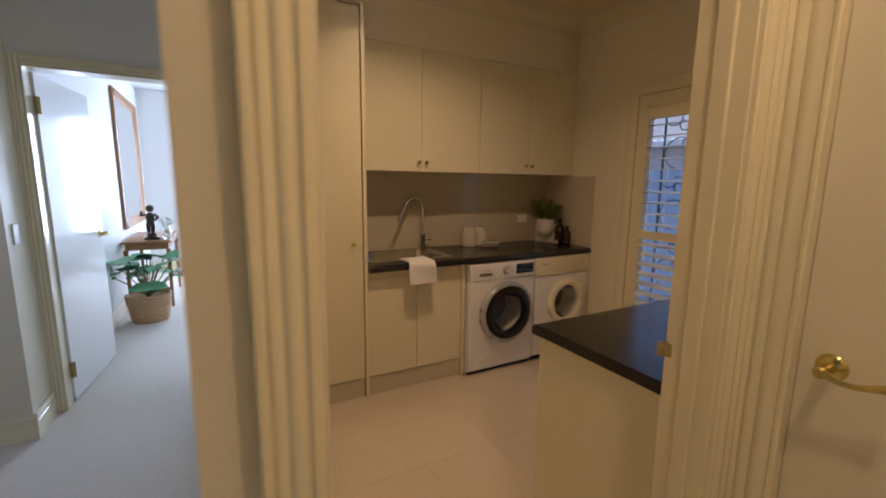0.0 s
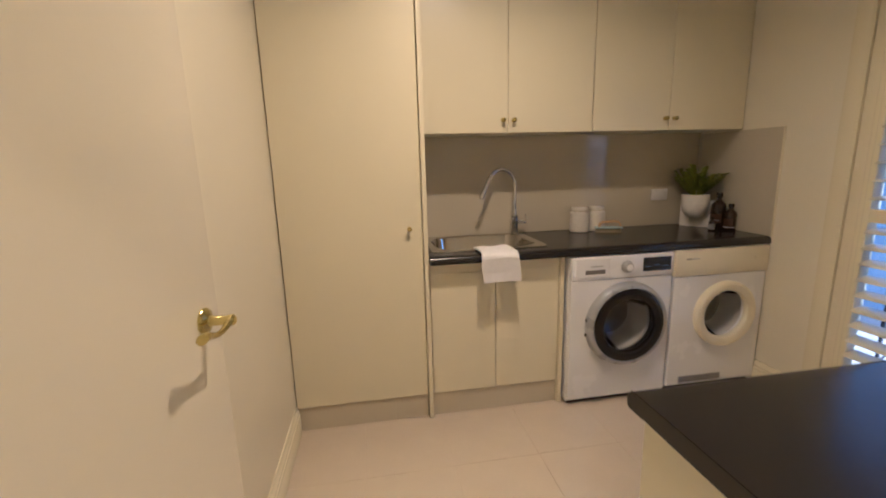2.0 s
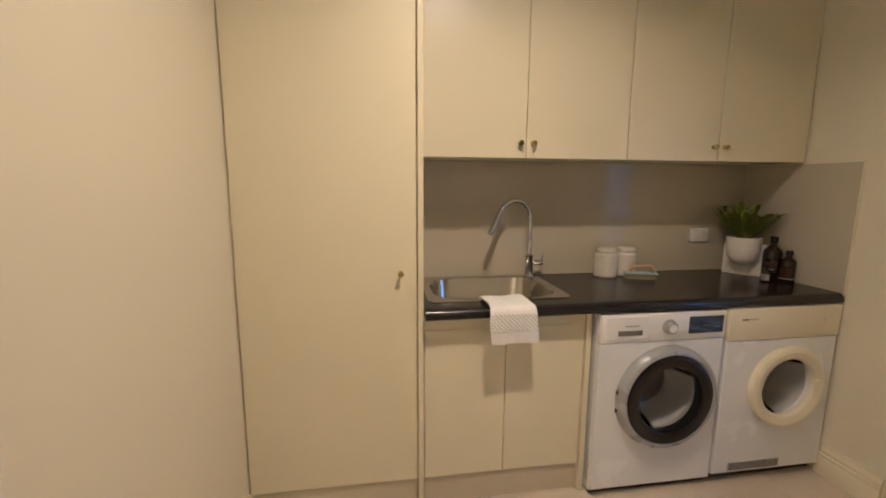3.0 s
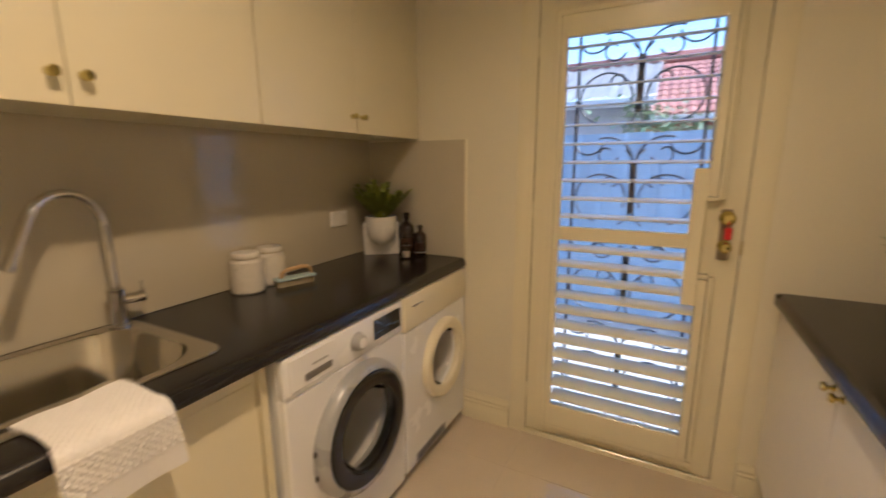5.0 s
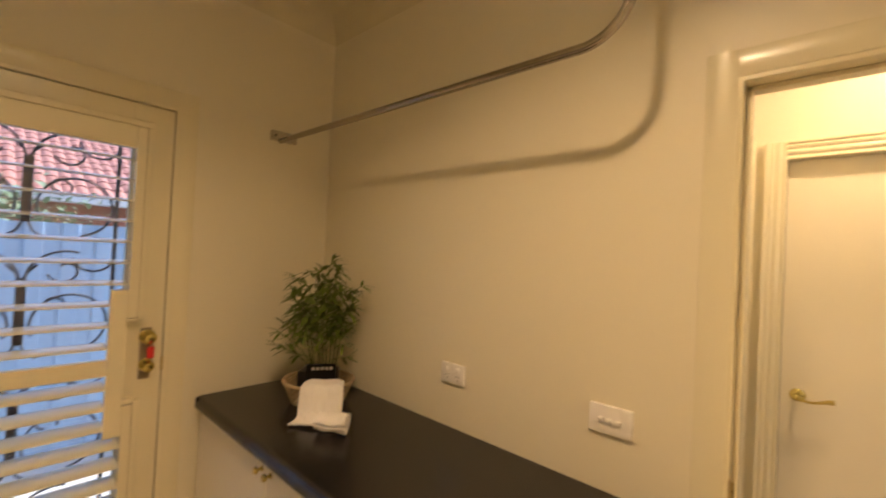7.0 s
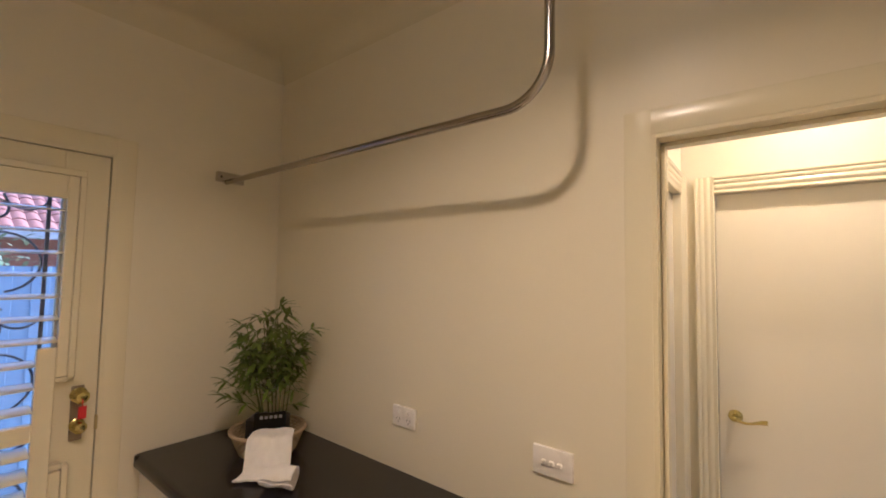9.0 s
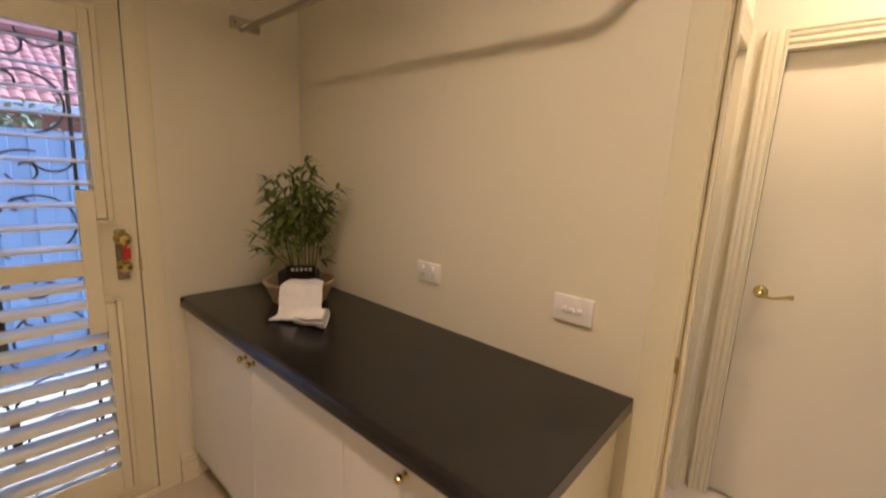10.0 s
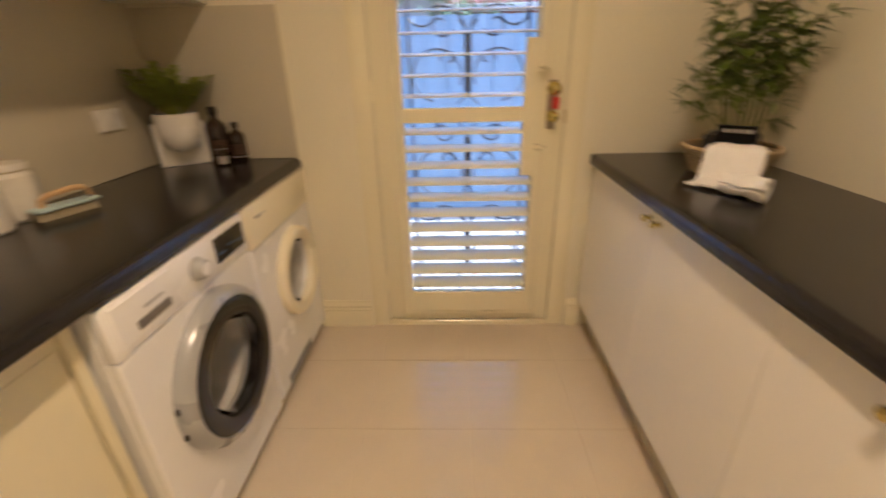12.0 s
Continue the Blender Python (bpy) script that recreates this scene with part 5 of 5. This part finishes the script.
# ---- bright room beyond the hall ----
M_OAK = mat("honey_timber", (0.33, 0.16, 0.055), 0.35, vary=0.25, scale=10, stretch=(6, 1, 6), bump=0.1)
M_MIRROR = mat("mirror_silver", (0.92, 0.93, 0.93), 0.02, metal=1.0, vary=0.0, rvary=0.0)
M_BRONZE = mat("dark_bronze", (0.055, 0.038, 0.028), 0.35, metal=0.7, vary=0.3, scale=20)
mir = thing("wall_mirror", "tall mirror in a honey timber frame on the wall", "mirror")
MX = -0.948
my0, my1, mz0, mz1 = 5.70, 7.20, 0.86, 2.43
fr = 0.11
prof = [(0, 0), (0.03, 0), (0.034, 0.02), (0.022, 0.05), (0.026, 0.07), (0.018, 0.1), (0.008, fr), (0, fr)]
for p, q, up in (((MX, my0, mz0), (MX, my0, mz1), (0, 1, 0)), ((MX, my1, mz0), (MX, my1, mz1), (0, -1, 0))):
    b = B()
    prism(b, prof, axes(p, (1, 0, 0), up, (0, 0, 1)), mz1 - mz0)
    part("frame_side", b, M_OAK, mir)
for p, up in (((MX, my0 + fr, mz0), (0, 0, 1)), ((MX, my0 + fr, mz1), (0, 0, -1))):
    b = B()
    prism(b, prof, axes(p, (1, 0, 0), up, (0, 1, 0)), my1 - my0 - 2 * fr)
    part("frame_rail", b, M_OAK, mir)
b = B()
box(b, MX + 0.001, MX + 0.008, my0 + fr - 0.005, my1 - fr + 0.005, mz0 + fr - 0.005, mz1 - fr + 0.005)
part("mirror_glass", b, M_MIRROR, mir)

con = thing("console_table", "honey timber console table with slender square legs", "table")
tx0, tx1, ty0, ty1 = -0.925, -0.47, 5.30, 6.35
b = B()
box(b, tx0, tx1, ty0, ty1, 0.735, 0.765, 0.008, 2)
part("tabletop", b, M_OAK, con)
b = B()
box(b, tx0 + 0.03, tx1 - 0.03, ty0 + 0.03, ty1 - 0.03, 0.665, 0.735, 0.002)
part("apron", b, M_OAK, con)
for x in (tx0 + 0.035, tx1 - 0.035):
    for y in (ty0 + 0.035, ty1 - 0.035):
        b = B()
        prism(b, [(-0.02, -0.02), (0.02, -0.02), (0.02, 0.02), (-0.02, 0.02)], pose(x, y, 0), 0.67)
        for v in b.verts:
            if v.co.z < 0.01:
                v.co.x, v.co.y = x + (v.co.x - x) * 0.6, y + (v.co.y - y) * 0.6
        part("leg", b, M_OAK, con)
b = B()
box(b, tx0 + 0.03, tx1 - 0.03, ty0 + 0.02, ty0 + 0.045, 0.20, 0.23, 0.002)
part("stretcher", b, M_OAK, con)

statue = B()
lathe(statue, [(0, 0), (0.075, 0), (0.075, 0.02), (0.05, 0.035), (0.045, 0.06), (0.055, 0.07), (0, 0.072)], None, 24)
tube(statue, [(0.015, 0, 0.07), (0.02, 0.0, 0.14), (0.01, 0, 0.2)], 0.022, 10, [0.018, 0.024, 0.03])
tube(statue, [(-0.02, 0.01, 0.07), (-0.03, 0.02, 0.13), (-0.01, 0, 0.2)], 0.022, 10, [0.016, 0.022, 0.03])
tube(statue, [(0, 0, 0.19), (0, 0, 0.23), (0.0, 0, 0.27), (0, 0, 0.30)], 0.04, 12, [0.036, 0.042, 0.046, 0.024])
lathe(statue, [(0, -0.042), (0.025, -0.034), (0.040, 0), (0.034, 0.03), (0, 0.044)], pose(0.004, 0, 0.345), 16)
tube(statue, [(0.04, 0, 0.28), (0.075, -0.02, 0.25), (0.05, -0.05, 0.22)], 0.015, 8)
tube(statue, [(-0.04, 0, 0.28), (-0.085, 0.0, 0.27), (-0.07, -0.03, 0.31)], 0.015, 8)
statue.transform(pose(-0.66, 5.46, 0.765))
tagged(new("statue", mesh("statue", statue, M_BRONZE)), "small dark bronze cherub statue on the console table", "statue")

M_VASE = glass("vase_glass", (0.9, 0.95, 0.95))
vase = thing("vase", "small glass vase with green cuttings on the console", "vase", at=pose(-0.52, 5.50, 0.765))
b = B()
lathe(b, [(0, 0), (0.04, 0), (0.05, 0.03), (0.045, 0.10), (0.03, 0.13), (0.033, 0.14), (0.028, 0.14), (0.026, 0.13), (0.04, 0.1), (0.045, 0.03), (0.036, 0.006), (0, 0.006)], None, 24)
part("glass_body", b, M_VASE, vase)
b = B()
random.seed(8)
for i in range(14):
    a = random.uniform(0, 6.28)
    d = Vector((math.cos(a) * 0.5, math.sin(a) * 0.5, 1)).normalized()
    q = Vector((0, 0, 0.1)) + d * random.uniform(0.06, 0.14)
    tube(b, [(0, 0, 0.05), tuple(q)], 0.002, 4)
    for k in range(3):
        blade(b, q, Vector((math.cos(a + k), math.sin(a + k), 0.4)), 0.05, 0.014, 0.3)
tagged(part("cuttings", b, M_LEAF, vase), kind="stuff")

M_STRAW = mat("golden_straw", (0.58, 0.36, 0.18), 0.65, vary=0.3, scale=30, island=0.3, bump=0.3)
bp = thing("potted_plant", "broad-leaved green plant in a woven basket on carpet", "plant", at=pose(-0.665, 4.88, 0.004))
b = B()
lathe(b, [(0, 0), (0.145, 0), (0.165, 0.10), (0.19, 0.27), (0.182, 0.28), (0.17, 0.25), (0, 0.24)], None, 28)
bk = part("planter_basket", b, M_STRAW, bp, "woven straw basket")
for k in range(11):
    b = B()
    z = 0.012 + k * 0.0255
    rr = 0.146 + 0.045 * (z / 0.28)
    tube(b, [((rr + (0.004 if (i + k) % 2 else -0.003)) * math.cos(2 * math.pi * i / 44), (rr + (0.004 if (i + k) % 2 else -0.003)) * math.sin(2 * math.pi * i / 44), z) for i in range(45)], 0.013, 6)
    part("strand", b, M_STRAW, bk)
M_BROAD = mat("broad_leaf", (0.10, 0.30, 0.13), 0.35, vary=0.4, scale=12, island=0.5)
random.seed(14)
for i in range(24):
    a = random.uniform(0, 2 * math.pi)
    hh = random.uniform(0.16, 0.58)
    rr = random.uniform(0.06, 0.28) * (1.2 - hh)
    q = Vector((rr * math.cos(a) * 1.2, rr * math.sin(a) * 1.2, 0.25 + hh * 0.8))
    b = B()
    tube(b, [(0, 0, 0.24), tuple(q * 0.55 + Vector((0, 0, 0.12))), tuple(q)], 0.005, 6)
    part("stalk", b, M_STEM, bp)
    b = B()
    d = Vector((math.cos(a), math.sin(a), random.uniform(-0.3, 0.4))).normalized()
    side = d.cross(Vector((0, 0, 1))).normalized()
    up = side.cross(d)
    n = 14
    ctr = b.verts.new(q + d * 0.05 - up * 0.008)
    rim = []
    for k in range(n):
        t = 2 * math.pi * k / n
        rad = 0.105 * (1 + 0.12 * math.cos(t)) * (0.75 if k == n // 2 else 1)
        rim.append(b.verts.new(q + d * (0.055 + rad * math.cos(t)) + side * rad * math.sin(t) + up * 0.012 * math.cos(2 * t)))
    for k in range(n):
        b.faces.new((ctr, rim[k], rim[(k + 1) % n]))
    bmesh.ops.recalc_face_normals(b, faces=b.faces[:])
    bmesh.ops.solidify(b, geom=b.faces[:], thickness=0.0015)
    part("leaf", b, M_BROAD, bp)

rug = B()
box(rug, -2.3, -1.16, 1.5, 2.55, 0.0045, 0.014, 0.003)
solid("rug", rug, mat("dark_red_rug", (0.12, 0.025, 0.02), 0.95, vary=0.35, scale=30, bump=0.8), "dark red rug edge on the hall carpet", "rug", kind="")

# ---- outdoors ----
M_CONC = mat("pale_concrete", (0.42, 0.40, 0.37), 0.85, vary=0.15, scale=1.5, bump=0.5, grain=90)
# fence base colour carries the blue of skylight on its shaded side
M_FENCE = mat("weathered_fence_skylight_blue", (0.25, 0.345, 0.47), 0.7, vary=0.12, scale=5, bump=0.3, per_object=0.4, stretch=(4, 4, 0.6))
M_ROOF = mat("terracotta_tile", (0.34, 0.145, 0.11), 0.75, vary=0.22, scale=3, bump=0.3, per_object=0.5)
M_BRICK = mat("red_brick", (0.30, 0.13, 0.09), 0.85, vary=0.2, scale=8, bump=0.4)
M_METAL = mat("pale_metal_roofing", (0.50, 0.50, 0.49), 0.45, vary=0.06, scale=3)
b = B()
box(b, XE + 0.16, 400, -400, 400, -0.2, -0.10)
box(b, -400, XE + 0.16, -400, -3.0, -0.2, -0.10)
box(b, -400, XE + 0.16, 9.0, 400, -0.2, -0.10)
solid("ground", b, M_CONC, "pale concrete paving of the side yard", "paving", smooth=0)
b = B()
box(b, XE + 0.15, XE + 0.9, DS - 0.25, DN + 0.25, -0.10, -0.02, 0.008)
solid("door_step", b, M_CONC, "pale concrete step outside the garden door", "step")

FX = 4.95
fence = thing("fence", "weathered paling fence across the side yard, skylight blue in its colour", "fence")
PAL = B()
prism(PAL, [(-0.052, 0), (0.052, 0), (0.052, 0.012), (0.046, 0.017), (-0.046, 0.017), (-0.052, 0.012)], pose(0, 0, 0), 1.74)
PAL = mesh("paling", PAL, M_FENCE, 0)
random.seed(2)
for i in range(74):
    ob = new("paling", PAL)
    ob.location = (FX + (0.0 if i % 2 else 0.014), -2.6 + i * 0.098, -0.10 + random.uniform(-0.006, 0.006))
    ob.rotation_euler = (0, 0, radians(90))
    ob.parent = fence
for z in (0.25, 0.85, 1.45):
    b = B()
    box(b, FX + 0.018, FX + 0.055, -2.65, 4.65, z, z + 0.07, 0.003)
    part("rail", b, M_FENCE, fence)

house = thing("neighbour_house", "brick house with a terracotta tiled roof beyond the fence", "house")
b = B()
box(b, 9.2, 15.0, -9.0, 1.75, -0.1, 2.2)
part("wall", b, M_BRICK, house)
b = B()   # roof deck under the tiles
slope = radians(24)
prism(b, [(8.75, 2.10), (12.1, 2.10 + 3.35 * math.tan(slope)), (15.4, 2.10)], axes((0, -9.4, 0), (1, 0, 0), (0, 0, 1), (0, 1, 0)), 11.25)
part("roof", b, M_ROOF, house)
b = B()
box(b, 8.62, 8.76, -9.4, 1.86, 2.02, 2.13, 0.01)
part("gutter", b, M_METAL, house)
t = B()
for k in range(2):   # one roof tile: two rolls
    prism(t, [(k * 0.15 + 0.15 * i / 6, 0.012 + 0.030 * math.sin(math.pi * i / 6)) for i in range(7)] + [(k * 0.15 + 0.15, 0.0), (k * 0.15, 0.0)], axes((0, 0, 0), (1, 0, 0), (0, 0, 1), (0, 1, 0)), 0.36)
TILE_ME = mesh("roof_tile", t, M_ROOF, 40)
random.seed(4)
for r in range(10):
    for c in range(26):
        s = r * 0.33
        ob = new("roof_tile", TILE_ME)
        ob.matrix_basis = Matrix.Translation((8.74 + s * math.cos(slope), 1.84 - c * 0.30 - random.uniform(0, 0.006), 2.135 + s * math.sin(slope) + 0.012)) @ axes((0, 0, 0), (0, -1, 0), (math.cos(slope), 0, math.sin(slope)), (-math.sin(slope), 0, math.cos(slope))) @ pose(0, 0, 0, -2.5, 0, 0)
        ob.parent = house
b = B()
tube(b, [(12.05, -9.4 + i * 0.4, 2.20 + 3.35 * math.tan(slope)) for i in range(29)], 0.13, 8)
part("ridge", b, M_ROOF, house)

M_RENDER = mat("weathered_grey_render", (0.38, 0.37, 0.37), 0.85, vary=0.2, scale=4, bump=0.4)
shed = thing("metal_roofed_shed", "pale outbuilding with a corrugated metal roof", "outbuilding")
b = B()
box(b, 7.05, 10.5, 1.75, 6.5, -0.1, 2.20)
part("wall", b, M_RENDER, shed)
n = 112
b = B()
lo = [b.verts.new((6.80, 1.62 + 5.0 * i / n, 2.20 + 0.022 * math.sin(i * math.pi / 2))) for i in range(n + 1)]
hi = [b.verts.new((8.80, 1.62 + 5.0 * i / n, 2.98 + 0.022 * math.sin(i * math.pi / 2))) for i in range(n + 1)]
for i in range(n):
    b.faces.new((lo[i], lo[i + 1], hi[i + 1], hi[i]))
bmesh.ops.solidify(b, geom=b.faces[:], thickness=0.01)
part("roof_sheet", b, M_METAL, shed)
b = B()
box(b, 6.68, 6.80, 1.62, 6.62, 2.08, 2.18, 0.01)
part("gutter", b, M_METAL, shed)
b = B()
box(b, 8.72, 8.92, 1.62, 6.62, 2.95, 3.08, 0.01)
part("ridge", b, M_ROOF, shed)
b = B()
prism(b, [(7.05, -0.1), (10.5, -0.1), (10.5, 2.2), (8.82, 2.95), (7.05, 2.24)], axes((0, 1.76, 0), (1, 0, 0), (0, 0, 1), (0, -1, 0)), 0.01)
part("gable", b, M_RENDER, shed)

M_SHRUB = mat("grey_green_leaf", (0.17, 0.23, 0.12), 0.45, vary=0.4, scale=20, island=0.5)
shrub = thing("shrub", "leafy green shrub behind the fence", "shrub", at=pose(6.4, 1.55, -0.1))
random.seed(9)
b = B()
tube(b, [(0, 0, 0), (0.02, 0.02, 0.5), (0.0, 0.05, 1.0)], 0.05, 8, [0.06, 0.05, 0.04])
part("trunk", b, M_WOOD, shrub)
crown = B()
for i in range(14):
    a = random.uniform(0, 6.28)
    e = Vector((random.uniform(0.2, 0.6) * math.cos(a), random.uniform(0.2, 0.75) * math.sin(a), random.uniform(1.35, 2.05)))
    lb = B()
    tube(lb, [(0, 0.05, 0.95), tuple(Vector((0, 0.05, 1.0)).lerp(e, 0.6) + Vector((0, 0, 0.05))), tuple(e)], 0.015, 6, [0.03, 0.018, 0.008])
    part("limb", lb, M_WOOD, shrub)
    for k in range(70):
        q = e + Vector((random.gauss(0, 0.16), random.gauss(0, 0.18), random.gauss(0, 0.14)))
        az = random.uniform(0, 6.28)
        blade(crown, q, Vector((math.cos(az), math.sin(az), random.uniform(-0.5, 0.6))), random.uniform(0.06, 0.11), 0.022, 0.3, 0.2, 3)
tagged(part("crown", crown, M_SHRUB, shrub, "small green leaves"), kind="stuff")

# ---- floor tiles ----
PITCH, TILE = 0.405, 0.4034
TILES = {}
for i in range(8):
    for j in range(8):
        x0 = 0.476 + (i - 1) * PITCH
        y0 = 1.165 + (j - 2) * PITCH
        x1, y1 = min(x0 + TILE, XE + 0.1), min(y0 + TILE, YN + 0.1)
        if x1 - x0 < 0.05 or y1 - y0 < 0.05:
            continue
        key = (round(x1 - x0, 3), round(y1 - y0, 3))
        if key not in TILES:
            t = B()
            box(t, 0, key[0], 0, key[1], -0.012, 0.0, 0.0007)
            TILES[key] = mesh("tile", t, M_TILE, 0)
        ob = new("tile", TILES[key])
        ob.location = (x0 + 0.0006, y0 + 0.0006, 0.0)
        ob.parent = FLOOR
